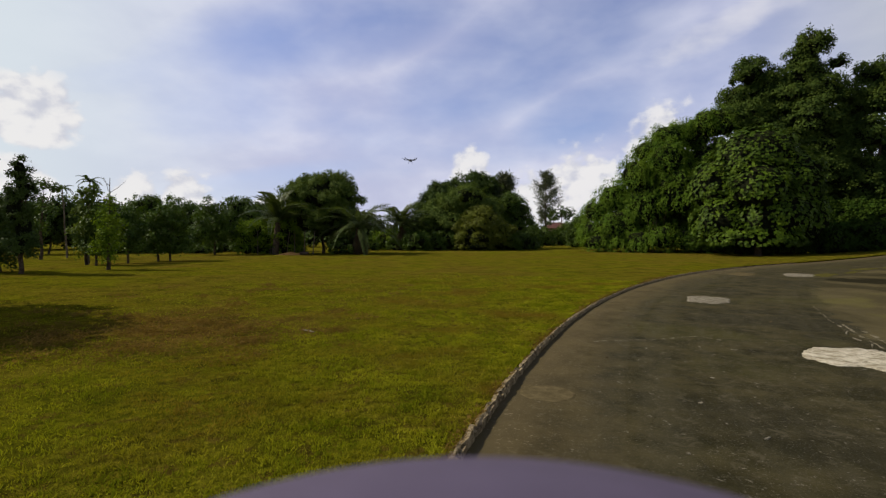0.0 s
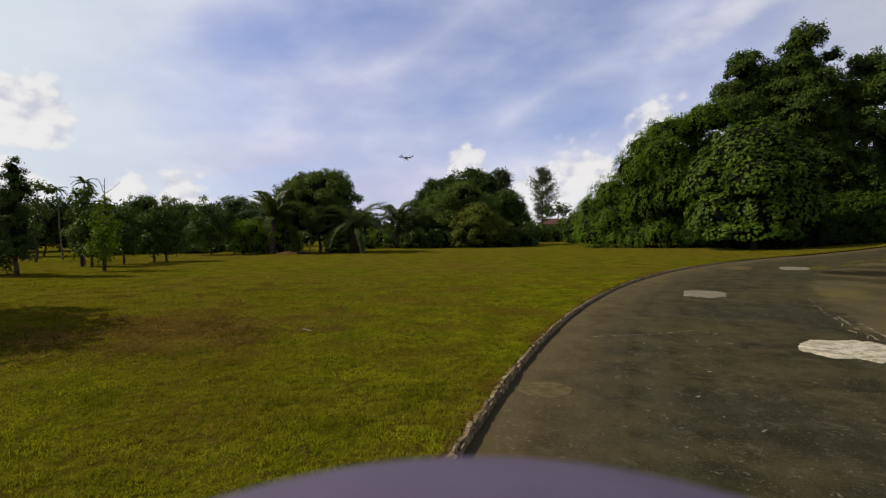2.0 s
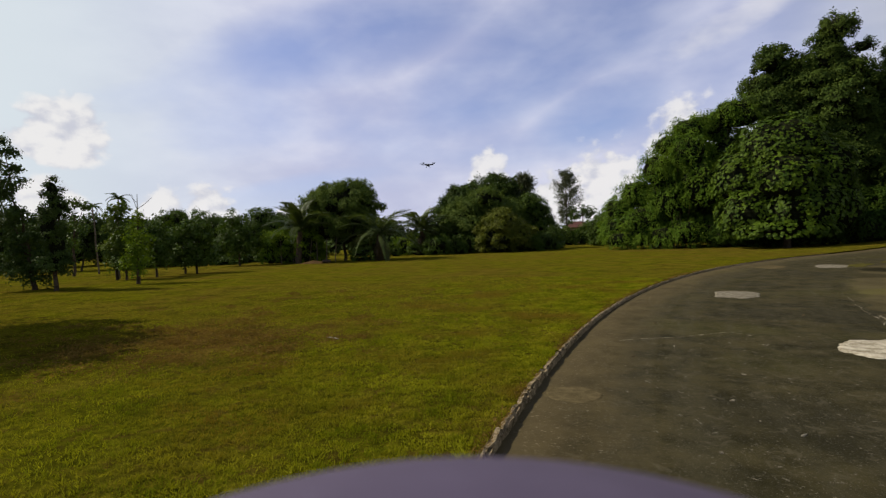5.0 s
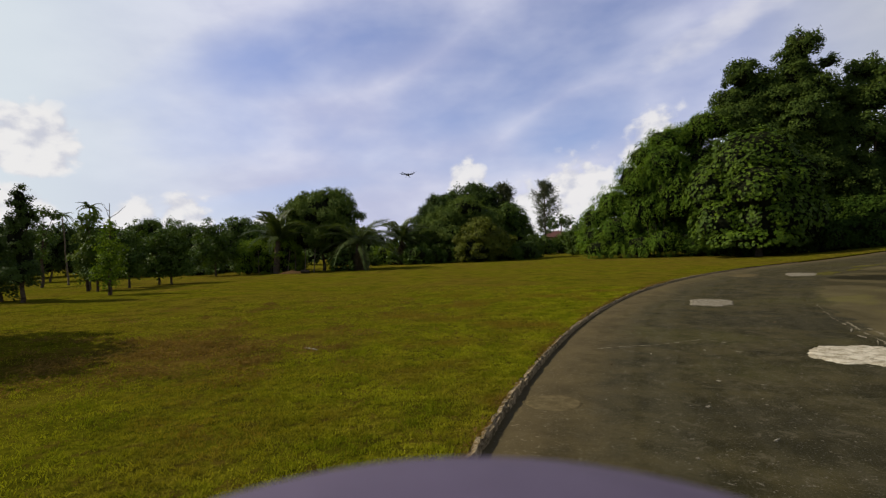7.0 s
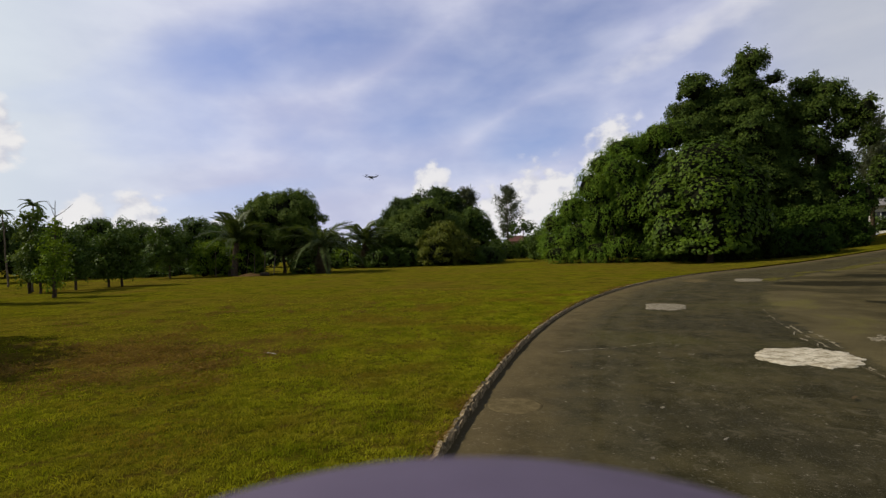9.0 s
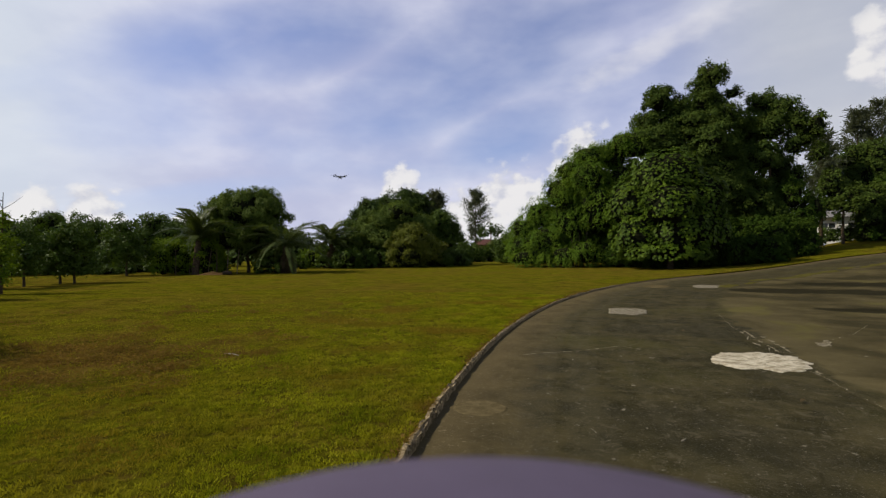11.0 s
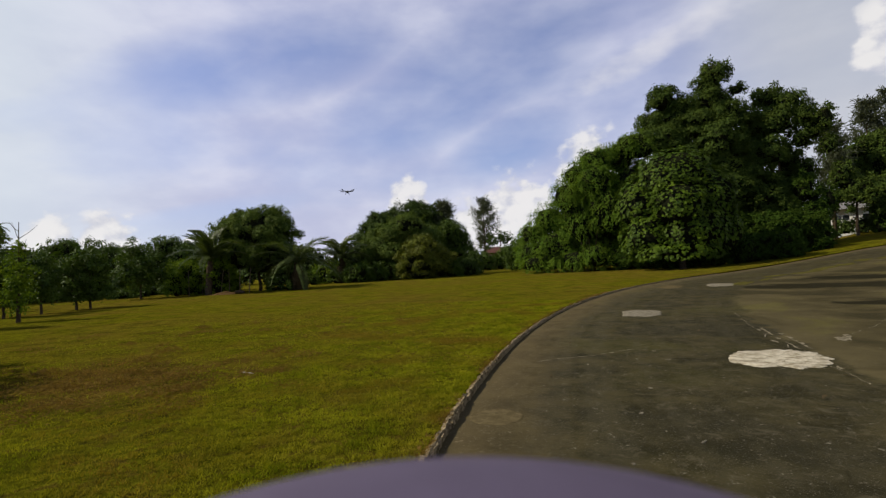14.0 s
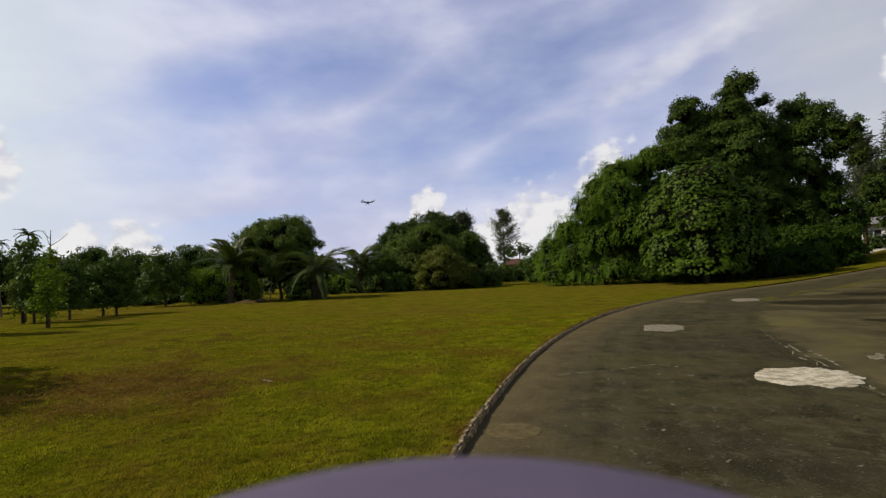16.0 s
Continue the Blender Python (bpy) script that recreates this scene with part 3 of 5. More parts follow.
blob("chip", (8.12, 8.22), 0.05, 0.15, -0.45, -0.077, seam_mat, "pale worn scar in the concrete", "chip", 0.40, 72, 0.004)
crack([(8.3, 8.35), (9.4, 8.9), (10.8, 9.9)], 0.012, seam_mat, "thin pale broken seam across the concrete", -0.0765)


# ---- foliage ----
def cube_sphere(k=5):
    g = np.linspace(-1, 1, k)
    a, b = np.meshgrid(g, g)
    one = np.ones_like(a)
    verts, faces = [], []
    for axis in range(3):
        for s in (1, -1):
            c = [None] * 3
            c[axis], c[(axis + 1) % 3], c[(axis + 2) % 3] = one * s, a * s, b
            base = len(verts) * k * k
            p = np.stack([q.ravel() for q in c], 1)
            verts.append(p / np.linalg.norm(p, axis=1)[:, None])
            for i in range(k - 1):
                for j in range(k - 1):
                    faces.append((base + i * k + j, base + i * k + j + 1, base + (i + 1) * k + j + 1, base + (i + 1) * k + j))
    return np.concatenate(verts), np.array(faces)


BALL, BALL_FACES = cube_sphere()


def unit(v):
    return v / (np.linalg.norm(v, axis=1)[:, None] + 1e-9)


def leaf_quads(base, along, side, length, width, fold=0.15):
    """Folded pointed leaves, one quad each."""
    up = np.cross(along, side)
    mid = base + along * length * 0.5
    verts = np.stack([base, mid + side * width * 0.5 + up * width * fold, base + along * length, mid - side * width * 0.5 + up * width * fold], 1)
    return verts.reshape(-1, 3), np.arange(len(base) * 4).reshape(-1, 4)


def tufts(lobes, seed, count=(7, 16), size=(0.34, 0.52), flat=0.8, hang=0.0):
    """Break each lobe of a crown into billows, so that it gets lit tops and dark hollows."""
    rng = random.Random(seed)
    out = []
    for x, y, z, rh, rv in lobes:
        k = int(min(count[1], max(count[0], 5 + 5 * min(rh, rv))))
        for i in range(k):
            a = i * 2.39996 + rng.uniform(-0.4, 0.4)
            s = 1 - 2 * (i + 0.5) / k * 0.88 + rng.uniform(-0.1, 0.1)
            s = max(-0.85, min(0.97, s))
            c = math.sqrt(1 - s * s)
            r = min(rh, rv) * rng.uniform(*size)
            f = rng.uniform(0.62, 0.86)
            out.append((x + rh * f * c * math.cos(a), y + rh * f * c * math.sin(a), max(r * 0.5, z + rv * f * s), r * rng.uniform(0.95, 1.35), r * flat, x, y, z))
        for i in range(k + 3):
            a, s = rng.uniform(0, 6.283), rng.uniform(-0.35, 0.98)
            c = math.sqrt(1 - s * s)
            r = min(rh, rv) * rng.uniform(0.12, 0.26)
            f = rng.uniform(0.92, 1.20)
            out.append((x + rh * f * c * math.cos(a), y + rh * f * c * math.sin(a), max(r * 0.5, z + rv * f * s), r, r * 0.8, x, y, z))
    return out


def sprays(lobes, seed):
    """Loose leafy sprays on twig ends, with air between them, for young and thin crowns."""
    rng = random.Random(seed)
    out = []
    for x, y, z, rh, rv in lobes:
        for i in range(int(8 + 11 * min(rh, rv))):
            a, s = i * 2.39996 + rng.uniform(-0.7, 0.7), rng.uniform(-0.9, 0.98)
            c = math.sqrt(1 - s * s)
            f = rng.uniform(0.40, 1.15)
            r = 0.07 + min(rh, rv) * rng.uniform(0.10, 0.24)
            out.append((x + rh * f * c * math.cos(a), y + rh * f * c * math.sin(a), max(r * 0.5, z + rv * f * s), r * 1.3, r * 0.6, x, y, z - 0.4 * rv))
    return out


def crown_mesh(name, lobes, mat, leaf, slim, style, seed, cover=2.0):
    """Leaves in clusters over the outer side of every billow."""
    rs = np.random.RandomState(seed)
    vs, fs, count = [], [], 0
    solid = np.array([l[:5] for l in lobes], dtype=float)
    bits = tufts(lobes, seed, (16, 34), (0.28, 0.46), 0.75) if style == "weep" else [l + l[:3] for l in lobes] if style == "rosette" else sprays(lobes, seed) if style == "airy" else tufts(lobes, seed)
    per = {"rosette": 12, "weep": 10}.get(style, 7)
    for x, y, z, rh, rv, ox, oy, oz in bits:
        c, rad = np.array((x, y, z)), np.array((rh, rh, rv))
        area = 4 * math.pi * ((rh * rh * 2 + rv * rh) / 3)
        m = int(area / 0.027) if style == "rosette" else max(4, int(area * cover / (leaf * leaf * slim * 0.55) / per))
        d = unit(rs.normal(size=(m, 3)))
        outward = unit(np.array([[x - ox, y - oy, (z - oz) + 0.3 * rv]]))[0]
        # undersides stay bare, so the near-black core shows there as painted shade
        d = d[(d @ outward > -0.45) & (d[:, 2] > {"weep": -0.40, "rosette": -0.85}.get(style, -0.40))]
        hub = c + d * rad * (np.array([1.0 + 0.20 * noise.noise(Vector(q * rad * 1.1 + c)) for q in d]) + rs.uniform(-0.05, 0.05, len(d)) if style == "rosette" else rs.uniform(0.82, 1.10, len(d)))[:, None]
        keep = hub[:, 2] > 0.04
        for bx, by, bz, bh, bv in solid:
            keep &= (((hub - (bx, by, bz)) / (bh, bh, bv)) ** 2).sum(1) > {"rosette": 0.62, "airy": 0.0}.get(style, 0.42)
        if style == "rosette":
            keep &= np.array([noise.noise(Vector(h * 1.25)) + 0.7 * noise.noise(Vector(h * 3.4)) for h in hub]) > -0.22
        hub, d = hub[keep], d[keep]
        if len(hub) == 0:
            continue
        who = np.repeat(np.arange(len(hub)), per)
        out = d[who]
        rand = unit(rs.normal(size=(len(who), 3)))
        length = leaf * rs.uniform(0.65, 1.25, len(who))[:, None]
        if style == "rosette":
            tilt = unit(d * 1.0 + (0, 0, 0.45) + 0.22 * rs.normal(size=d.shape))[who]
            length = length * rs.uniform(0.65, 1.35, len(hub))[who][:, None]
            ring = unit(np.cross(tilt, rand))
            base = hub[who] + rand * leaf * 0.08
            along = unit(ring + tilt * 0.2 - np.array((0, 0, 0.22)))
            side = unit(np.cross(along, tilt))
        elif style == "weep":
            drop = rs.uniform(0, 1, len(who))[:, None]
            base = hub[who] + out * (1, 1, 0.15) * drop * leaf * 1.6 - np.array((0, 0, 1.0)) * drop ** 2 * leaf * 3.2 + rand * leaf * 0.35
            along = unit(out * (0.9, 0.9, 0.3) + rand * 0.45 - np.array((0, 0, 0.75)))
            side = unit(np.cross(along, unit(out + (0, 0, 0.6) + 0.28 * rs.normal(size=(len(who), 3)))))
        else:
            base = hub[who] + rs.normal(size=(len(who), 3)) * leaf * 0.6
            face = unit(out + (0, 0, 0.35) + 0.38 * rs.normal(size=(len(who), 3)))
            along = unit(np.cross(face, rand) - np.array((0, 0, 0.25)))
            side = unit(np.cross(face, along))
        base[:, 2] = np.maximum(base[:, 2], 0.02)
        v, f = leaf_quads(base, along, side, length, length * slim)
        vs.append(v), fs.append(f + count)
        count += len(v)
    return mesh_of(name, np.concatenate(vs), np.concatenate(fs), mat)


def shade_core_mesh(lobes, size):
    """Old wood and withered leaves inside a dense crown, painted near-black for shade."""
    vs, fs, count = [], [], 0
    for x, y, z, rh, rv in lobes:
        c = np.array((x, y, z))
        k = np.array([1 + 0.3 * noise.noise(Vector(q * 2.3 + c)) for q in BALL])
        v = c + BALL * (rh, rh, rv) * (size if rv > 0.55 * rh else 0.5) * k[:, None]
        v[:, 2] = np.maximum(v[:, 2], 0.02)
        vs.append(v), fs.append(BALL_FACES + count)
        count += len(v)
    return mesh_of("shade_core", np.concatenate(vs), np.concatenate(fs), shade_tangle_mat)


LABELS = {
    "rain_tree": ("broad dark-green tree with a domed crown", "tree"),
    "mixed_tree": ("tall bushy green tree with a ragged crown", "tree"),
    "flowering_bush": ("rounded olive-yellow bush at the lawn's edge", "bush"),
    "small_tree": ("small dark round-headed tree far behind the lawn", "tree"),
    "bush": ("low green bush at the lawn's edge", "bush"),
    "round_tree": ("round dark-green tree behind the orchard", "tree"),
    "orchard_tree": ("small leafy orchard tree on the lawn", "tree"),
    "tall_narrow_tree": ("tall narrow dark-green tree in the orchard", "tree"),
    "sparse_tree": ("thin tree with sparse leaf tufts", "tree"),
    "young_tree": ("young tree with bright yellow-green leaves", "tree"),
    "shade_tree": ("large dark tree shading the lawn", "tree"),
    "shrub": ("huge dense shrub with clustered glossy leaves", "shrub"),
    "bamboo": ("drooping light-green bamboo thicket", "bamboo"),
    "forest_tree": ("tall dark-green forest tree above the thicket", "tree"),
    "side_tree": ("dense dark tree leafy down to the ground", "tree"),
    "hedge": ("low dark clipped hedge before the white house", "hedge"),
}
SEED = [100]


def stand(name, at, label=None):
    words, category = LABELS[name]
    ob = empty(name, (at[0], at[1], rise(*at)), label or words, category)
    SEED[0] += 1
    return ob, random.Random(SEED[0])


def limbs(ob, lobes, rng, girth, mat, top):
    """A tapered trunk and limbs that run out into the crown."""
    lean = (rng.uniform(-0.1, 0.1), rng.uniform(-0.1, 0.1), -0.25)
    v, f = tube(bent(lean, (top[0] * 0.6, top[1] * 0.6, top[2]), 0, 0.03, 7, rng), [girth * k for k in (1.5, 1.1, 1.0, 0.95, 0.9, 0.8, 0.65, 0.45)], 9)
    child("trunk", mesh_of("trunk", v, f, mat, True), ob)
    for x, y, z, rh, rv in lobes[:6]:
        a = (top[0] * 0.5, top[1] * 0.5, top[2] * rng.uniform(0.55, 0.9))
        v, f = tube(bent(a, (x * 0.9, y * 0.9, z + rv * 0.2), 0.05, 0.06, 5, rng), [girth * k for k in (0.5, 0.42, 0.35, 0.26, 0.18, 0.08)], 6)
        child("limb", mesh_of("limb", v, f, mat, True), ob)


AIRY = ("orchard_tree", "young_tree", "sparse_tree", "small_tree")


def broadleaf(name, at, lobes, tone="mid", trunk=True):
    ob, rng = stand(name, at)
    far = math.hypot(*at)
    leaf = 0.30 if name == "shade_tree" else max(0.10, far * (0.0040 if tone == "bright" else 0.0037))
    cover, core = {"orchard_tree": (1.35, 0.0), "young_tree": (0.9, 0.0), "sparse_tree": (1.0, 0.0), "tall_narrow_tree": (1.9, 0.6), "small_tree": (1.3, 0.0)}.get(name, (1.3, 0.66))
    tall = max(l[2] + l[4] for l in lobes)
    if not trunk:
        # leafy down to the ground
        lobes = lobes + [(x, y, z * 0.35, rh * 0.92, max(0.3, z * 0.45)) for x, y, z, rh, rv in lobes if z < 4]
    if name == "orchard_tree":
        reach = max(l[3] for l in lobes)
        lobes = lobes + [(0.45 * reach, -0.2 * reach, 0.95, 0.75 * reach, 0.40), (-0.5 * reach, 0.2 * reach, 1.15, 0.7 * reach, 0.45)]
    if trunk:
        mid = np.mean(np.array(lobes)[:, :3], 0)
        girth = 0.03 + tall * (0.010 if tall < 7 else 0.013)
        limbs(ob, lobes, rng, girth, bark_mat, (mid[0], mid[1], mid[2] * 1.05))
    child("crown", crown_mesh("crown", lobes, LEAF[tone], leaf * (1.25 if name in AIRY else 1.0), 0.55, "airy" if name in AIRY else "leafy", SEED[0], cover), ob)
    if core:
        child("shade_core", shade_core_mesh(lobes, core), ob, "inner branches as a near-black shell, shade painted in")["kind"] = "stuff"
    return ob


def rosette_shrub(name, at, lobes):
    ob, rng = stand(name, at)
    limbs(ob, lobes, rng, 0.25, bark_mat, (0, 0, 3.0))
    child("crown", crown_mesh("crown", lobes, LEAF["rosette"], 0.125, 0.58, "rosette", SEED[0], 0.9), ob)
    child("shade_core", shade_core_mesh(lobes, 0.84), ob, "inner branches as a near-black shell, shade painted in")["kind"] = "stuff"


def weeping(name, at, lobes):
    ob, rng = stand(name, at)
    for k in range(9):
        x, y, z, rh, rv = lobes[k % len(lobes)]
        a = (rng.uniform(-0.8, 0.8), rng.uniform(-0.8, 0.8), -0.2)
        v, f = tube(bent(a, (x, y, z + rv * 0.6), 0.6, 0.03, 6, rng), [0.06, 0.055, 0.05, 0.045, 0.035, 0.025, 0.01], 6)
        child("cane", mesh_of("cane", v, f, pale_bark_mat, True), ob)
    child("crown", crown_mesh("crown", lobes, LEAF["bamboo"], 0.26, 0.32, "weep", SEED[0], 0.95), ob)
    child("shade_core", shade_core_mesh(lobes, 0.78), ob, "inner canes as a near-black shell, shade painted in")["kind"] = "stuff"


def frond_mesh(length, droop, seed, mat, leaflets=90):
    rs = np.random.RandomState(seed)
    f = np.linspace(0, 1, 12)
    spine = np.stack([length * (f - 0.12 * droop * f ** 3), np.zeros(12), length * (0.42 * f - (0.42 + 0.5 * droop) * f ** 2.2)], 1)
    v, q = tube(spine, np.linspace(0.035, 0.006, 12), 4)
    v, q = np.array(v), np.array(q)
    k = np.linspace(0.14, 0.99, leaflets)
    base = np.stack([np.interp(k, f, spine[:, i]) for i in range(3)], 1)
    base, k = np.repeat(base, 2, 0), np.repeat(k, 2)
    sign = np.tile((1, -1), leaflets)
    along = unit(np.stack([0.55 + 0.5 * k, sign * (1.0 - 0.35 * k), -0.25 - 0.45 * droop + rs.normal(size=len(k)) * 0.22], 1))
    side = unit(np.cross(along, np.tile((0.2, 0.0, 1.0), (len(k), 1))))
    size = (length * 0.19 * np.sin(np.clip(k, 0.12, 0.97) * math.pi * 0.92) ** 0.6)[:, None]
    lv, lq = leaf_quads(base, along, side, size, 0.055, 0.1)
    return mesh_of("frond", np.concatenate([v, lv]), np.concatenate([q, lq + len(v)]), mat)


def oil_palm(at, top, fronds=20, length=3.0, skirt=False, upright=1.15):
    ob = empty("oil_palm", (at[0], at[1], rise(*at)), "stout oil palm with arching feathery fronds" + (" and dead skirts" if skirt else ""), "palm", "oil palms")
    SEED[0] += 1
    rng = random.Random(SEED[0])
    h = top[2] * 0.9
    pts = bent((0, 0, -0.2), (top[0], top[1], h), 0, 0.03, 14, rng)
    v, f = tube(pts, [0.20 + 0.04 * (i % 2) + 0.08 * (1 - i / 14) for i in range(15)], 10)
    child("trunk", mesh_of("trunk", v, f, bark_mat), ob)
    kinds = [frond_mesh(length, d, SEED[0] * 7 + i, LEAF["palm"], 90) for i, d in enumerate((0.5, 0.75, 1.0))]
    for k in range(fronds):
        fr = child("frond", kinds[k % 3], ob)
        fr.location = pts[-1]
        fr.rotation_euler = (rng.uniform(-0.2, 0.2), -(upright - 1.15 * (k / fronds) ** 1.3 + rng.uniform(-0.12, 0.12)), k * 2.399 + rng.uniform(-0.2, 0.2))
        fr.scale = [rng.uniform(0.85, 1.10)] * 3
    if skirt:
        dead = frond_mesh(length * 0.85, 1.0, SEED[0] * 7 + 9, LEAF["dead"], 70)
        for k in range(15):
            fr = child("dead_frond", dead, ob, "brown hanging dead frond")
            fr.location = (pts[-1][0], pts[-1][1], pts[-1][2] - rng.uniform(0.1, 0.6))
            fr.rotation_euler = (rng.uniform(-0.2, 0.2), rng.uniform(0.9, 1.25), k * 2.399)
    return ob


def slim_palm(at, top):
    ob = empty("slim_palm", (at[0], at[1], rise(*at)), "slim palm with a thin pale trunk in the orchard", "palm", "slim palms")
    SEED[0] += 1
    rng = random.Random(SEED[0])
    pts = bent((0, 0, -0.1), top, 0, 0.02, 10, rng)
    v, f = tube(pts, [0.065 - 0.003 * i for i in range(11)], 8)
    child("trunk", mesh_of("trunk", v, f, pale_bark_mat), ob)
    kinds = [frond_mesh(0.72, d, SEED[0] * 5 + i, LEAF["mid"], 24) for i, d in enumerate((0.6, 1.2))]
    for k in range(13):
        fr = child("frond", kinds[k % 2], ob)
        fr.location = pts[-1]
        fr.rotation_euler = (rng.uniform(-0.2, 0.2), -rng.uniform(-0.2, 0.9), k * 2.399)
    return ob


def dead_stem(at, top):
    ob = empty("bare_tree", (at[0], at[1], rise(*at)), "bare leafless stem with a few thin twigs", "tree")
    rng = random.Random(77)
    pts = bent((0, 0, -0.1), top, 0, 0.01, 8, rng)
    v, f = tube(pts, np.linspace(0.05, 0.012, 9), 6)
    child("trunk", mesh_of("trunk", v, f, bark_mat), ob)
    for k in range(9):
        a = np.array(pts[5 + k % 3]) + (0, 0, rng.uniform(-0.2, 0.3))
        t = rng.uniform(-0.5, 0.5) + (0 if k % 2 else math.pi)
        reach = rng.uniform(0.3, 0.75)
        b = a + (math.cos(t) * reach, math.sin(t) * reach * 0.6, rng.uniform(0.1, 0.75))
        v, f = tube(bent(a, b, -0.05, 0.05, 4, rng), np.linspace(0.016, 0.005, 5), 5)
        child("twig", mesh_of("twig", v, f, bark_mat), ob)
    return ob


def casuarina(at, top, half, seed):
    ob = empty("casuarina", (at[0], at[1], rise(*at)), "tall feathery grey-green casuarina tree", "tree", "casuarinas")
    rng, rs = random.Random(seed), np.random.RandomState(seed)
    pts = bent((0, 0, -0.2), top, 0, 0.015, 10, rng)
    v, f = tube(pts, np.linspace(0.24, 0.03, 11), 8)
    child("trunk", mesh_of("trunk", v, f, bark_mat), ob)
    bases, ways = [], []
    for k in range(110):
        g = rng.uniform(0.30, 0.99)
        a = np.array([np.interp(g * 10, range(11), np.array(pts)[:, i]) for i in range(3)])
        t = rng.uniform(0, 6.283)
        reach = half * (1.25 - 0.9 * abs(g - 0.62) / 0.38) * rng.uniform(0.45, 1.05)
        b = a + np.array((math.cos(t) * reach, math.sin(t) * reach, reach * rng.uniform(0.3, 0.9)))
        v, f = tube([a, (a + b) / 2 + (0, 0, 0.1), b], (0.035, 0.025, 0.01), 4)
        if k < 24:
            child("limb", mesh_of("limb", v, f, bark_mat), ob)
        fr = rs.uniform(0.25, 1.08, 56)[:, None]
        bases.append(a + (b - a) * fr + rs.normal(size=(56, 3)) * 0.17)
        ways.append(np.tile(b - a, (56, 1)))
    base, way_out = np.concatenate(bases), unit(np.concatenate(ways))
    along = unit(way_out * 0.5 + rs.normal(size=base.shape) * 0.5 - np.array((0, 0, 0.25)))
    side = unit(np.cross(along, rs.normal(size=base.shape)))
    v, f = leaf_quads(base, along, side, rs.uniform(0.3, 0.8, len(base))[:, None], 0.085 if seed < 3 else 0.10, 0.1)
    child("crown", mesh_of("crown", v, f, LEAF["needle"]), ob)
    return ob


broadleaf("rain_tree", (-11.23, 47.70), [(-0.01, -0.6, 5.26, 2.47, 2.01), (-2.19, -0.5, 4.9, 1.61, 1.57), (1.69, 0.17, 5.16, 1.67, 1.49), (-0.76, -0.04, 6.09, 1.54, 1.27), (1.21, 0.45, 6.4, 1.56, 1.06), (-1.27, -1.06, 3.17, 1.83, 1.68), (1.19, -0.71, 3.18, 2.19, 1.7), (2.1, 0.74, 3.61, 0.95, 1.18), (-2.58, -0.91, 2.91, 1.0, 1.3), (0.09, -0.36, 2.15, 1.55, 0.95)], "lit")
oil_palm((-7.85, 45.10), (0.45, -0.2, 2.55), 24, 4.0, True, 0.85)
oil_palm((-14.64, 44.30), (0.34, 0.0, 3.1), 24, 3.2, False, 1.3)
oil_palm((-4.30, 57.2), (-0.39, -0.03, 3.0), 40, 3.2, True)
broadleaf("mixed_tree", (-1.98, 60.97), [(0.1, 0.73, 4.18, 1.62, 2.3), (-0.68, -0.08, 2.33, 1.89, 1.89), (2.0, 0.61, 6.09, 1.89, 1.69), (0.99, 0.01, 7.52, 0.61, 0.54), (-0.15, 0.06, 6.17, 0.54, 0.54)], "dark")
broadleaf("mixed_tree", (2.52, 58.95), [(0.39, -0.76, 6.11, 2.35, 1.37), (-1.84, 0.38, 3.63, 2.75, 2.62), (1.8, 0.76, 3.99, 2.6, 2.35), (-0.87, 0.07, 4.93, 1.96, 1.31), (0.81, 0.67, 2.0, 3.26, 1.7), (-2.48, 0.42, 1.99, 2.35, 1.57)], "lit")
broadleaf("mixed_tree", (4.35, 64.85), [(-1.37, -1.0, 7.68, 2.73, 1.44), (1.29, 0.43, 7.39, 2.29, 1.79), (0.32, 0.05, 9.07, 0.93, 0.57), (-0.4, -0.06, 9.49, 0.5, 0.36), (1.32, -1.01, 4.86, 2.14, 2.15), (-3.61, 0.62, 7.46, 1.44, 1.01), (-2.76, 0.11, 8.35, 0.58, 0.43)], "dark")
broadleaf("mixed_tree", (8.00, 62.49), [(0.02, 0.38, 5.17, 1.92, 1.66), (0.95, 0.48, 3.3, 1.78, 1.93), (-1.34, 0.64, 2.39, 2.48, 1.94), (-0.98, 0.77, 4.14, 1.72, 1.73), (1.32, -0.26, 4.66, 0.82, 0.69)], "mid")
broadleaf("flowering_bush", (4.24, 55.84), [(0.03, 0.6, 2.92, 2.22, 1.73), (-1.43, 0.01, 1.85, 1.61, 1.36), (1.72, 0.52, 2.11, 1.72, 1.48), (0.14, 0.41, 4.16, 1.23, 0.8), (-0.56, -0.81, 1.36, 2.35, 0.99)], "olive", False)
casuarina((7.91, 64.01), (-0.05, 0.01, 9.13), 1.22, 1)
casuarina((18.08, 90.21), (0.11, -0.02, 12.6), 2.5, 2)
broadleaf("small_tree", (20.04, 85.69), [(-0.35, -0.48, 5.83, 1.66, 1.04), (-1.47, 0.04, 4.8, 1.12, 0.86), (0.95, 0.17, 5.11, 0.92, 0.76)], "dark")
broadleaf("bush", (12.19, 72.99), [(-0.03, -0.1, 1.96, 1.75, 1.46), (-1.04, 0.29, 1.47, 1.06, 1.02), (0.99, -0.36, 1.4, 1.05, 1.02)], "mid", False)
broadleaf("bush", (16.07, 82.45), [(-0.02, 0.01, 1.84, 1.61, 1.1), (-0.99, 0.09, 1.28, 0.97, 0.77), (0.91, -0.32, 1.2, 0.96, 0.77)], "mid", False)
broadleaf("bush", (20.47, 83.53), [(0.01, 0.14, 2.05, 1.79, 1.48), (-1.06, 0.34, 1.48, 1.08, 1.04), (1.13, 0.12, 1.4, 1.07, 1.03)], "mid", False)
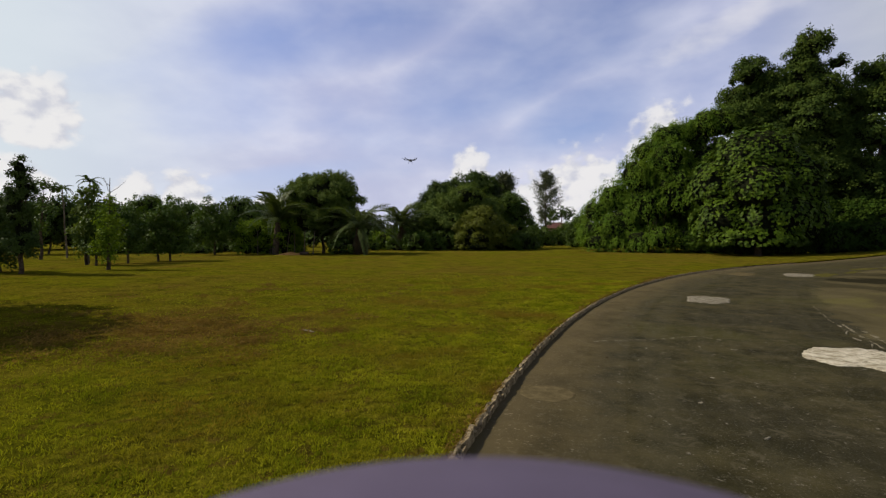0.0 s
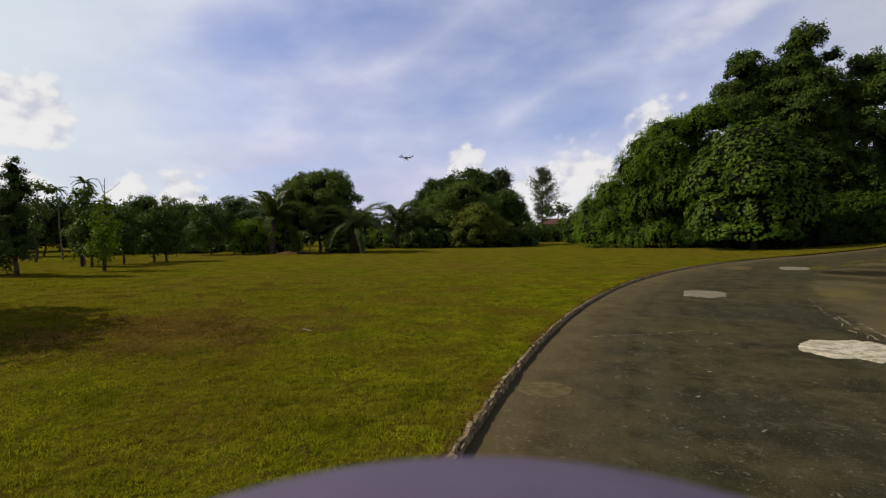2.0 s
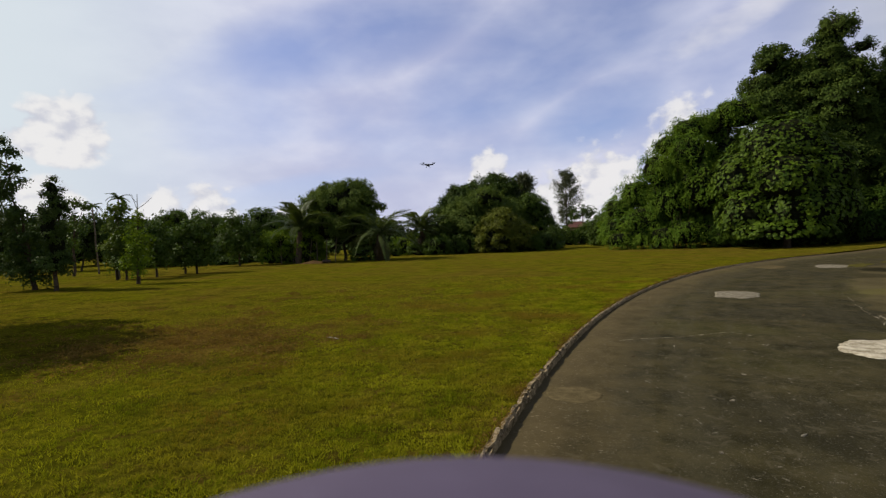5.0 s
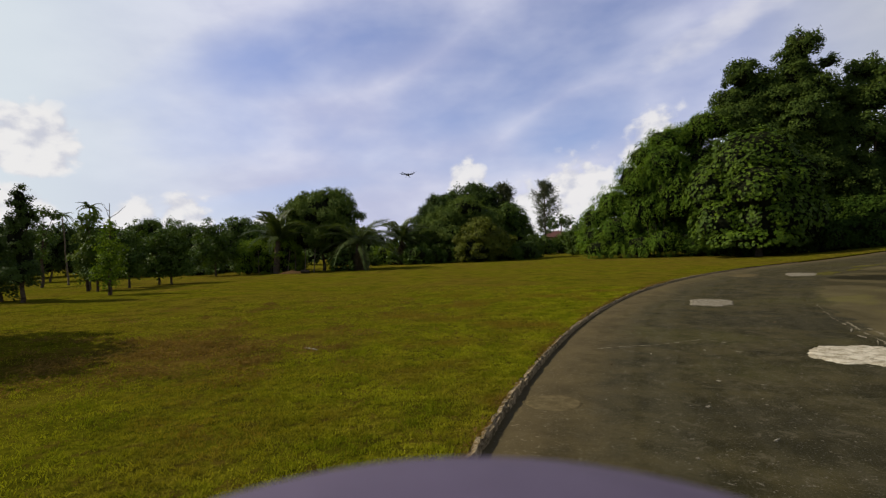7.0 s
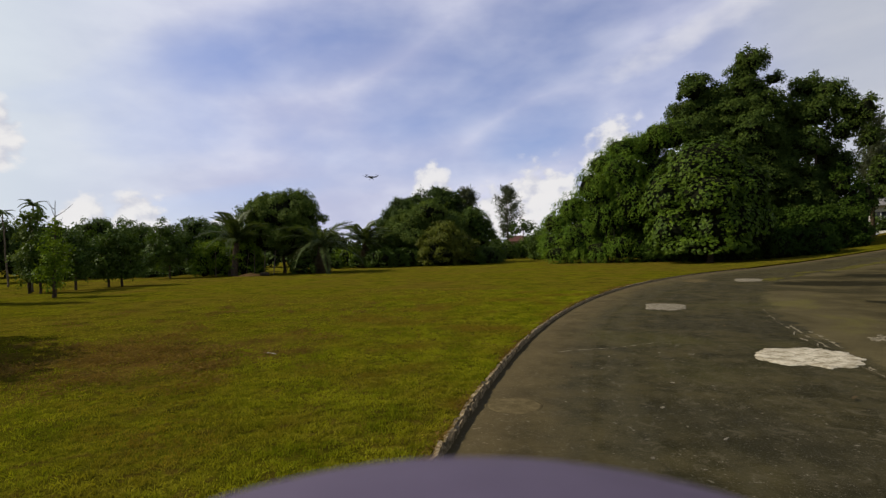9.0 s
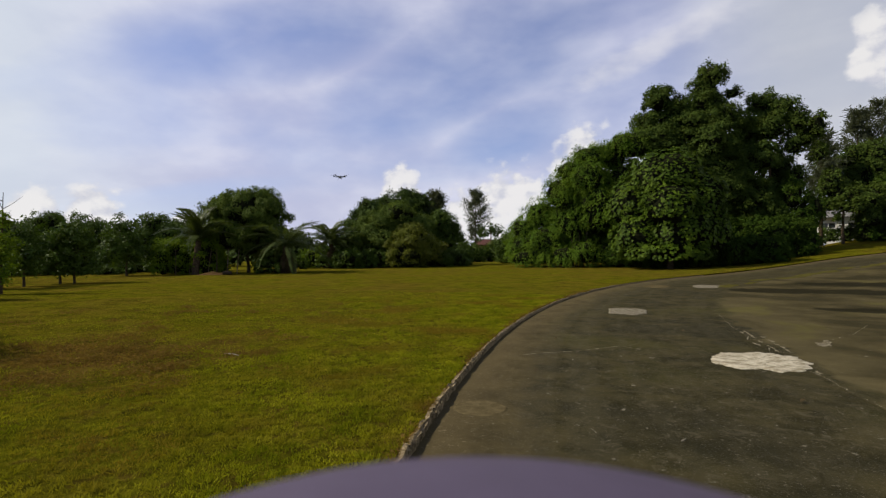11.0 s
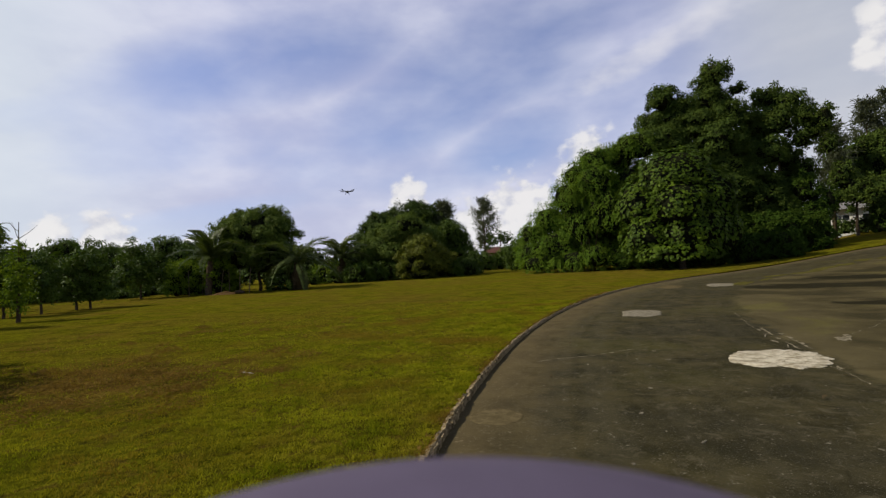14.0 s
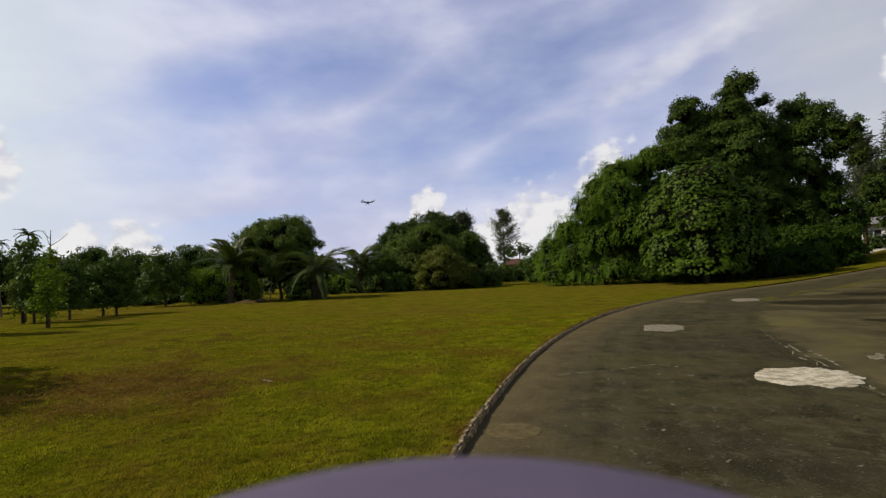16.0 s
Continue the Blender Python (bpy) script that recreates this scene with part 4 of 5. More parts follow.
broadleaf("bush", (18.23, 67.59), [(0.04, 0.23, 2.57, 1.44, 1.65), (-0.79, 0.55, 2.12, 0.87, 1.16), (0.9, 0.04, 2.05, 0.86, 1.15)], "mid", False)
broadleaf("round_tree", (-18.47, 52.87), [(-0.19, 0.56, 3.39, 1.46, 1.42), (-1.06, -0.2, 2.79, 1.2, 1.15), (1.25, 0.03, 2.5, 1.36, 1.3)], "mid")
broadleaf("bush", (-4.22, 56.84), [(-0.05, 0.57, 1.01, 1.76, 0.88), (-1.09, 0.35, 0.75, 1.05, 0.62), (1.02, 0.45, 0.71, 1.06, 0.57)], "mid", False)
broadleaf("bush", (-8.71, 44.66), [(-0.01, 0.07, 0.69, 1.07, 0.5), (-0.64, -0.0, 0.54, 0.64, 0.35), (0.65, -0.05, 0.52, 0.65, 0.32)], "mid", False)
broadleaf("bush", (-8.22, 56.40), [(-0.04, 0.26, 0.83, 0.87, 0.69), (-0.51, -0.04, 0.62, 0.52, 0.48), (0.52, -0.03, 0.59, 0.52, 0.45)], "mid", False)
broadleaf("bush", (-6.53, 59.64), [(0.05, -0.51, 1.19, 1.32, 1.12), (-0.81, 0.16, 0.84, 0.79, 0.79), (0.74, 0.43, 0.79, 0.79, 0.73)], "bright", False)
broadleaf("bush", (-2.74, 55.93), [(0.02, -0.55, 1.1, 1.49, 0.93), (-0.9, 0.19, 0.81, 0.89, 0.65), (0.89, -0.04, 0.77, 0.89, 0.61)], "mid", False)
broadleaf("bush", (10.52, 65.16), [(-0.09, -0.53, 0.41, 1.71, 0.36), (-1.05, -0.03, 0.29, 1.03, 0.25), (1.05, 0.07, 0.28, 1.02, 0.23)], "mid", False)
broadleaf("bush", (-16.48, 45.08), [(-0.18, 0.49, 1.78, 1.55, 1.2), (-0.7, -0.67, 1.42, 0.92, 0.83), (0.83, 0.4, 1.36, 0.94, 0.79)], "bright", False)
broadleaf("bush", (-14.28, 45.83), [(0.14, -0.46, 1.97, 1.17, 1.42), (-0.69, -0.08, 1.55, 0.69, 0.99), (0.69, 0.1, 1.48, 0.71, 0.93)], "bright", False)
broadleaf("bush", (-22.51, 46.88), [(-0.15, 0.32, 0.45, 1.03, 0.26), (-0.65, -0.02, 0.38, 0.61, 0.18), (0.54, 0.26, 0.35, 0.62, 0.17)], "mid", False)
broadleaf("bush", (-13.92, 48.02), [(-0.1, 0.35, 1.09, 0.82, 0.75), (-0.44, -0.22, 0.88, 0.49, 0.52), (0.52, -0.05, 0.84, 0.49, 0.49)], "bright", False)
broadleaf("round_tree", (-19.36, 49.34), [(-0.26, 0.02, 4.18, 1.45, 1.08), (-0.72, -0.79, 2.96, 1.21, 1.19), (0.59, -0.14, 2.87, 1.41, 1.51), (0.05, -0.12, 1.79, 1.68, 1.08)], "mid")
broadleaf("orchard_tree", (-19.55, 43.84), [(-0.35, -0.03, 2.98, 1.49, 1.51), (-0.73, -0.63, 2.01, 1.13, 1.13), (0.54, -0.16, 1.92, 1.16, 1.39), (-0.17, 0.21, 3.95, 1.04, 0.82)], "mid")
broadleaf("round_tree", (-28.57, 52.76), [(-1.3, -1.04, 4.48, 1.8, 1.26), (0.03, 1.03, 4.18, 2.39, 1.29), (-1.25, 0.29, 2.81, 2.65, 1.78), (1.85, 0.78, 3.23, 1.63, 1.57), (-2.61, -1.54, 3.34, 1.06, 1.24)], "mid")
broadleaf("orchard_tree", (-18.08, 32.28), [(-0.23, -0.11, 1.91, 1.04, 1.2), (-0.64, -0.28, 1.29, 0.71, 0.83), (-0.12, -0.01, 2.83, 0.8, 0.79), (-0.51, -0.27, 2.44, 0.47, 0.55), (0.14, 0.12, 1.03, 0.49, 0.56)], "mid")
broadleaf("orchard_tree", (-17.48, 32.61), [(-0.01, 0.35, 1.99, 1.04, 1.22), (0.51, 0.27, 1.2, 0.67, 0.8), (-0.05, -0.07, 2.91, 0.74, 0.75), (0.32, 0.26, 2.71, 0.5, 0.52), (-0.23, -0.21, 0.92, 0.41, 0.47)], "mid")
broadleaf("round_tree", (-34.28, 44.27), [(-0.23, -0.53, 2.35, 1.68, 1.98), (1.01, 1.53, 2.59, 1.58, 2.25), (-1.4, -1.09, 2.63, 1.45, 1.94), (2.86, 2.14, 2.35, 1.45, 1.84), (0.79, -0.03, 3.83, 1.27, 1.0)], "dark")
broadleaf("tall_narrow_tree", (-17.24, 20.77), [(0.05, 0.02, 4.2, 0.29, 0.74), (0.07, 0.09, 3.5, 0.4, 0.68), (0.01, -0.2, 2.68, 0.44, 0.85), (0.09, 0.12, 1.86, 0.43, 0.8), (0.33, 0.29, 3.58, 0.14, 0.26), (-0.11, -0.2, 3.19, 0.24, 0.45), (-0.07, 0.0, 1.16, 0.49, 0.51)], "dark")
broadleaf("orchard_tree", (-19.07, 21.83), [(-0.44, -0.42, 2.62, 0.97, 1.28), (-0.12, 0.01, 1.86, 0.75, 1.16), (-0.48, -0.58, 1.4, 1.09, 1.15), (0.0, 0.11, 0.81, 0.55, 0.71), (-0.85, -0.62, 3.32, 0.67, 0.82), (-0.54, -0.75, 5.95, 0.57, 0.95), (-0.32, -0.46, 5.05, 0.41, 0.64), (-0.87, -0.69, 4.45, 0.61, 0.63)], "dark")
broadleaf("sparse_tree", (-27.29, 34.51), [(0.06, 0.27, 5.01, 0.41, 0.31), (-0.05, -0.22, 2.58, 0.63, 0.94), (0.41, 0.29, 3.28, 0.45, 0.71), (0.71, 0.58, 4.86, 0.23, 0.24)], "mid")
slim_palm((-27.31, 37.00), (-0.16, -0.12, 5.01))
broadleaf("orchard_tree", (-19.52, 27.83), [(0.18, 0.03, 3.89, 0.58, 0.49), (0.08, -0.01, 2.97, 0.54, 0.9), (-0.01, -0.11, 1.81, 0.68, 1.14), (0.2, 0.08, 1.02, 0.55, 0.66)], "lit")
slim_palm((-20.55, 29.55), (0.09, 0.06, 4.75))
broadleaf("orchard_tree", (-18.54, 27.29), [(0.02, 0.06, 1.92, 0.61, 0.88), (0.23, 0.07, 1.1, 0.51, 0.52), (-0.04, -0.07, 2.56, 0.44, 0.52)], "mid")
broadleaf("young_tree", (-15.36, 23.40), [(-0.04, 0.05, 2.61, 0.31, 0.49), (-0.14, -0.26, 1.89, 0.38, 0.48), (0.21, 0.15, 2.18, 0.29, 0.4), (0.23, 0.23, 1.45, 0.39, 0.43), (-0.04, -0.1, 1.27, 0.44, 0.42), (-0.3, -0.27, 1.23, 0.25, 0.3), (0.1, 0.12, 3.15, 0.21, 0.27), (0.05, -0.05, 0.74, 0.36, 0.24)], "bright")
dead_stem((-15.45, 23.58), (0.06, 0.04, 4.30))
broadleaf("orchard_tree", (-18.40, 29.76), [(0.08, -0.16, 1.91, 0.83, 0.87), (0.35, 0.18, 1.49, 0.61, 0.7), (-0.24, -0.05, 2.54, 0.6, 0.61), (0.2, 0.0, 2.82, 0.38, 0.44)], "mid")
broadleaf("bush", (-2.75, 56.22), [(-0.0, -0.07, 1.17, 1.18, 0.94), (0.61, 0.31, 0.71, 0.87, 0.62), (-0.67, -0.3, 0.78, 0.87, 0.62)], "mid", False)
broadleaf("bush", (-1.08, 56.34), [(-0.0, -0.05, 1.02, 1.19, 0.94), (0.62, -0.21, 0.72, 0.87, 0.62), (-0.68, -0.32, 0.78, 0.87, 0.62)], "mid", False)
broadleaf("bush", (0.61, 57.12), [(-0.01, -0.34, 1.25, 1.2, 0.95), (0.62, -0.19, 0.72, 0.89, 0.63), (-0.7, 0.25, 0.77, 0.89, 0.63)], "mid", False)
broadleaf("bush", (2.33, 57.52), [(-0.0, 0.1, 0.94, 1.21, 0.96), (0.63, -0.09, 0.71, 0.89, 0.64), (-0.7, 0.04, 0.77, 0.89, 0.64)], "dark", False)
broadleaf("bush", (4.10, 58.26), [(-0.01, -0.09, 1.11, 1.22, 0.97), (0.63, -0.11, 0.71, 0.9, 0.64), (-0.72, -0.03, 0.77, 0.9, 0.65)], "mid", False)
broadleaf("bush", (5.86, 58.39), [(-0.01, -0.02, 1.28, 1.22, 0.97), (0.67, 0.2, 0.71, 0.9, 0.65), (-0.7, 0.17, 0.77, 0.9, 0.65)], "mid", False)
broadleaf("bush", (7.37, 56.56), [(-0.04, -0.29, 1.09, 1.18, 0.94), (0.64, 0.11, 0.74, 0.87, 0.63), (-0.66, 0.35, 0.8, 0.87, 0.63)], "mid", False)
broadleaf("bush", (9.13, 56.92), [(-0.0, 0.05, 1.11, 1.18, 0.95), (0.66, 0.2, 0.74, 0.87, 0.63), (-0.64, 0.39, 0.8, 0.87, 0.63)], "dark", False)
# right-hand undergrowth wears the leaf colour with shade painted in
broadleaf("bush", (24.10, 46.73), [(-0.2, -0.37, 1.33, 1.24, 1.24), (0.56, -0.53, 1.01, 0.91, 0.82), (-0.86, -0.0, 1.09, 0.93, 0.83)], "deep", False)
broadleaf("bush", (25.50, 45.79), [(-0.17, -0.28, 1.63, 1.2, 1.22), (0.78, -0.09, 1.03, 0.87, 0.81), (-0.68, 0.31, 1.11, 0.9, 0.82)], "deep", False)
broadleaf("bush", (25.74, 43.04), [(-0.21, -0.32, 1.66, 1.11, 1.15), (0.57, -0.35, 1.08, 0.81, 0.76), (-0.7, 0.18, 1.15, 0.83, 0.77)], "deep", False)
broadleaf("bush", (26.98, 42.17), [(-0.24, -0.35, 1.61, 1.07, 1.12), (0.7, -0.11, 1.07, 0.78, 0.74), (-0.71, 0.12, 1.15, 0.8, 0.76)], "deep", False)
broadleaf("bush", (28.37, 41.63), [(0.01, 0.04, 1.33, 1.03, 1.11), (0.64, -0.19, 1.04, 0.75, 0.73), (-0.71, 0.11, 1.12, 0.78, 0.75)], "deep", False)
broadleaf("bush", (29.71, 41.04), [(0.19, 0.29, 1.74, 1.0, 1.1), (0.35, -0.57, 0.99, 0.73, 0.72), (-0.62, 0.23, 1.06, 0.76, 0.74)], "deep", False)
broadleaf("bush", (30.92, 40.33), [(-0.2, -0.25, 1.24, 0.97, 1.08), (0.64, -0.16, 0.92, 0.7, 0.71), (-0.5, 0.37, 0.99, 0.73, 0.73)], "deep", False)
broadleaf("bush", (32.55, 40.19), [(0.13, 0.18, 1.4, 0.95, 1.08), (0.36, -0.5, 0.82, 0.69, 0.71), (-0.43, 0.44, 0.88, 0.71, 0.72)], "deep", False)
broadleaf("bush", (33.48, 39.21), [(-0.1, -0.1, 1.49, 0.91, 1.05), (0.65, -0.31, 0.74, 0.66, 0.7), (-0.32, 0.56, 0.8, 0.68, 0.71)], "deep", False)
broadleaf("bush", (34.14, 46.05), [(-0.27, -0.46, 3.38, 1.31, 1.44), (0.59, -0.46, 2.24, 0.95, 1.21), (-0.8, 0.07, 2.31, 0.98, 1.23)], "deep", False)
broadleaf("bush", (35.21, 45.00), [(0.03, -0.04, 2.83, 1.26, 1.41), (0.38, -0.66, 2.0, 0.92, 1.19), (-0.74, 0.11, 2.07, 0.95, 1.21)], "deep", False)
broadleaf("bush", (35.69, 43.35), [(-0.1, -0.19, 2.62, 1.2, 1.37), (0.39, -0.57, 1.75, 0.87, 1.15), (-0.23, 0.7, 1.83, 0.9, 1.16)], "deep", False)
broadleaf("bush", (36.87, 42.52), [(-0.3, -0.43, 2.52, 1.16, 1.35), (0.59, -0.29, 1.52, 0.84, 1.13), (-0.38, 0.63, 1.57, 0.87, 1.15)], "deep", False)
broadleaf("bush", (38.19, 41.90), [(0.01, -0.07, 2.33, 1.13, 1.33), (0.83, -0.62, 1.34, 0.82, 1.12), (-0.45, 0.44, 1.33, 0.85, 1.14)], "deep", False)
broadleaf("bush", (-30.44, 47.22), [(-0.12, 0.19, 0.68, 0.65, 0.42), (0.4, 0.05, 0.48, 0.44, 0.31)], "mid", False)
broadleaf("bush", (-29.52, 47.75), [(0.06, -0.09, 0.52, 0.67, 0.42), (0.23, 0.35, 0.45, 0.45, 0.32)], "mid", False)
broadleaf("bush", (-28.04, 47.42), [(0.09, -0.15, 0.67, 0.67, 0.42), (0.38, 0.11, 0.46, 0.45, 0.32)], "mid", False)
broadleaf("bush", (-27.50, 48.72), [(0.09, -0.15, 0.47, 0.7, 0.43), (0.43, 0.06, 0.42, 0.47, 0.32)], "mid", False)
broadleaf("bush", (-25.15, 46.81), [(-0.14, 0.25, 0.6, 0.68, 0.41), (0.33, 0.21, 0.46, 0.46, 0.31)], "mid", False)
broadleaf("bush", (-26.05, 51.09), [(-0.06, 0.12, 0.55, 0.75, 0.45), (0.3, 0.38, 0.34, 0.51, 0.34)], "mid", False)
broadleaf("bush", (-24.61, 51.03), [(-0.01, 0.02, 0.38, 0.76, 0.45), (0.42, 0.14, 0.35, 0.51, 0.34)], "mid", False)
broadleaf("bush", (-22.16, 48.74), [(-0.01, 0.02, 0.55, 0.74, 0.43), (0.33, 0.3, 0.39, 0.49, 0.33)], "mid", False)
broadleaf("bush", (-22.21, 52.04), [(0.07, -0.17, 0.44, 0.8, 0.46), (0.45, 0.13, 0.31, 0.53, 0.35)], "mid", False)
broadleaf("bush", (-20.62, 51.68), [(-0.04, 0.11, 0.42, 0.8, 0.46), (0.46, 0.12, 0.32, 0.54, 0.34)], "mid", False)
rosette_shrub("shrub", (25.26, 40.81), [(-0.9, -1.5, 5.3, 2.2, 2.2), (-0.07, 0.41, 7.76, 3.1, 2.63), (-2.25, 1.85, 5.56, 2.39, 2.71), (2.1, -0.86, 5.82, 2.11, 2.82), (-1.97, 1.16, 2.92, 2.68, 2.42), (0.65, -0.41, 3.13, 3.21, 2.69), (2.88, -1.58, 3.12, 1.41, 2.17), (-0.35, 0.22, 1.35, 3.7, 1.09)])
weeping("bamboo", (16.66, 52.42), [(-0.72, 0.66, 4.08, 1.45, 1.28), (-1.15, 0.13, 2.01, 1.51, 1.4), (1.03, 0.25, 5.53, 1.75, 1.73), (1.01, -1.26, 2.58, 2.06, 1.96), (1.58, -1.32, 1.17, 2.16, 1.03)])
weeping("bamboo", (20.40, 50.00), [(-1.3, 0.48, 7.63, 1.67, 1.68), (-0.14, 0.47, 4.84, 2.16, 2.33), (-0.91, -0.12, 1.46, 2.33, 1.23), (1.08, -0.81, 9.03, 1.8, 1.86), (1.75, -1.59, 5.8, 2.07, 2.61), (1.94, -0.05, 1.93, 1.59, 1.53), (0.28, -0.06, 10.24, 0.92, 0.88), (1.7, 0.4, 11.3, 1.5, 1.4), (-0.3, 0.5, 9.9, 1.3, 1.2)])
weeping("bamboo", (25.67, 50.89), [(-0.53, 0.32, 11.76, 1.83, 1.81), (0.17, -0.61, 8.79, 2.0, 2.25), (-1.15, 0.65, 1.49, 1.54, 1.43), (1.09, -1.2, 12.49, 1.56, 1.56), (-0.0, 0.12, 6.05, 2.26, 2.82), (0.0, -1.0, 12.7, 1.4, 1.3), (-2.0, 0.3, 11.9, 1.2, 1.1)])
weeping("bamboo", (18.32, 49.73), [(-3.03, 1.08, 0.98, 1.4, 0.9), (-1.1, 0.91, 1.22, 1.47, 1.11), (0.57, -0.68, 1.14, 1.53, 1.1), (2.4, -1.57, 1.48, 1.48, 1.29), (4.72, -1.29, 1.28, 1.44, 1.06), (6.03, -2.47, 1.51, 1.3, 1.25)])
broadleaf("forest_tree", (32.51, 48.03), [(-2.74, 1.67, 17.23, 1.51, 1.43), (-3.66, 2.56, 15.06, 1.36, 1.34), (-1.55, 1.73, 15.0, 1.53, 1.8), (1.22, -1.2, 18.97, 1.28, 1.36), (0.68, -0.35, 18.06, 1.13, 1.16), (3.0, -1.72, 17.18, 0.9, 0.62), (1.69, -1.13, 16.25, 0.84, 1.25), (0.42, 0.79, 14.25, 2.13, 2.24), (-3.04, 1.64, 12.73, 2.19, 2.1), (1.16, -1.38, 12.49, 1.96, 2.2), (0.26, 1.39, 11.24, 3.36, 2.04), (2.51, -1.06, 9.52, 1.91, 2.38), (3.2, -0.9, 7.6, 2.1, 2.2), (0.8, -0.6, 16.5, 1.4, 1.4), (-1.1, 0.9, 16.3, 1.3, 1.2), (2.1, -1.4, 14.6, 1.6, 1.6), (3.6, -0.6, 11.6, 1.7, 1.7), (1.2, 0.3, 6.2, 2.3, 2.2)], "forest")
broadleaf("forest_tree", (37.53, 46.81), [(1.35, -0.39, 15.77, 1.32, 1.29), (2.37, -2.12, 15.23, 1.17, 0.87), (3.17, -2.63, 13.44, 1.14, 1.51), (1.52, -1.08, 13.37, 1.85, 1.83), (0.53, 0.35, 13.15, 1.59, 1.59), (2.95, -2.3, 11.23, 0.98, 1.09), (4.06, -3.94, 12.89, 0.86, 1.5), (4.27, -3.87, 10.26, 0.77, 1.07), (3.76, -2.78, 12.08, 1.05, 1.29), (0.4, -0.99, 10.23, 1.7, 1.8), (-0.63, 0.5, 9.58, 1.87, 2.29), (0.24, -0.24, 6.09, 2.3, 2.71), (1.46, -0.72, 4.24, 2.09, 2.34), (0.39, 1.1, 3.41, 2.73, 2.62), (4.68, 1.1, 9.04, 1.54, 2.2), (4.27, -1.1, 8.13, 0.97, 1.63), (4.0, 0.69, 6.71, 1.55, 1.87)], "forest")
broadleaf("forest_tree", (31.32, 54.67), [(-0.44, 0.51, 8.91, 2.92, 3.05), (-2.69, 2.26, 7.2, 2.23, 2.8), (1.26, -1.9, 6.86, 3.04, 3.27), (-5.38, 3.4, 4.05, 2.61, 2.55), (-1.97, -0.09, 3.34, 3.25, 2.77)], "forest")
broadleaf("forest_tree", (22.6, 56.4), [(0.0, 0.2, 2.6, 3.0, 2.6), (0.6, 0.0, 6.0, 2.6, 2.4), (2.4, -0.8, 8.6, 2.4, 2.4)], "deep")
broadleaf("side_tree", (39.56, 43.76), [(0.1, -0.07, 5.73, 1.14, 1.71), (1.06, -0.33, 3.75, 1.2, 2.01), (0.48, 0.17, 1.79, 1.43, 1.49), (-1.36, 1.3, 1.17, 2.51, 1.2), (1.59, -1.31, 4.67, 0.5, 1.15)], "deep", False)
casuarina((50.29, 51.52), (0.03, -0.03, 13.13), 1.92, 3)
casuarina((58.25, 54.83), (0.35, -0.37, 15.50), 2.48, 4)
casuarina((62.80, 55.78), (0.25, -0.28, 17.04), 2.98, 5)
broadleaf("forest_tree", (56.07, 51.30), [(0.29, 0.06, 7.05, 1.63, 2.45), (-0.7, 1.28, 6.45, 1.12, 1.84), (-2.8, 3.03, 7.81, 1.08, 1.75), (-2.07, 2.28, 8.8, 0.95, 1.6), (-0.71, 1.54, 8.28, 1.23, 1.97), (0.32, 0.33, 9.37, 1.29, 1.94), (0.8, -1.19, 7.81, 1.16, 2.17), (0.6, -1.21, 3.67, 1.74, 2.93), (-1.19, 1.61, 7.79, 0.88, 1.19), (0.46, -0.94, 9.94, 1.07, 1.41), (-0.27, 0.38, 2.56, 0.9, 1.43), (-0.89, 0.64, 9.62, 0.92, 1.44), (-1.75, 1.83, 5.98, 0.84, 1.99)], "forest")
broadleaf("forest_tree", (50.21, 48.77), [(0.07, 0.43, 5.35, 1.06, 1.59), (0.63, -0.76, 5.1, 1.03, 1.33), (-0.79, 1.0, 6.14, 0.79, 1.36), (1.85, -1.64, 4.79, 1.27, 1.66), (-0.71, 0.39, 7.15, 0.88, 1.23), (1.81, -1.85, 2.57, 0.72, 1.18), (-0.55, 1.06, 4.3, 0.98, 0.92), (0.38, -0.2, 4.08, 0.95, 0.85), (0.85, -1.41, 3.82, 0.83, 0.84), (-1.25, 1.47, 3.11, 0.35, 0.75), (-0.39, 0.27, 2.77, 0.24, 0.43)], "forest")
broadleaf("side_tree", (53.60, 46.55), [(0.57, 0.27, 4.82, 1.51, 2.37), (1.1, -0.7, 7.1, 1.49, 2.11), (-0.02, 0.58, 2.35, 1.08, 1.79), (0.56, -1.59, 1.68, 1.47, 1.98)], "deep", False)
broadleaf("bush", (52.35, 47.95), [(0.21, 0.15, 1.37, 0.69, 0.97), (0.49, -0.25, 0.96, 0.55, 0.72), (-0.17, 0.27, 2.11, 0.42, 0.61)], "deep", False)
broadleaf("hedge", (53.28, 51.34), [(-0.85, 1.12, 0.94, 0.72, 0.72), (-0.23, -0.27, 1.02, 0.9, 0.77), (0.85, -1.26, 1.07, 0.97, 0.82), (2.0, -2.47, 1.08, 0.94, 0.87)], "dark", False)
broadleaf("shade_tree", (-17.9, 9.0), [(0.4, 0.2, 6.4, 2.6, 1.5), (2.4, -0.7, 5.7, 2.0, 1.3), (2.6, 1.4, 5.4, 2.0, 1.3), (1.4, -2.4, 5.4, 2.0, 1.2), (-2.2, 0.8, 5.9, 2.4, 1.5), (3.2, -2.0, 4.8, 1.5, 1.0), (0.6, -3.4, 5.6, 2.0, 1.2), (2.4, -3.6, 5.0, 1.7, 1.0), (-1.4, -2.4, 6.0, 2.2, 1.4), (4.7, -0.7, 5.4, 1.6, 1.0), (4.5, -1.9, 5.2, 1.5, 1.0), (3.8, 0.6, 5.6, 1.7, 1.1)], "dark")

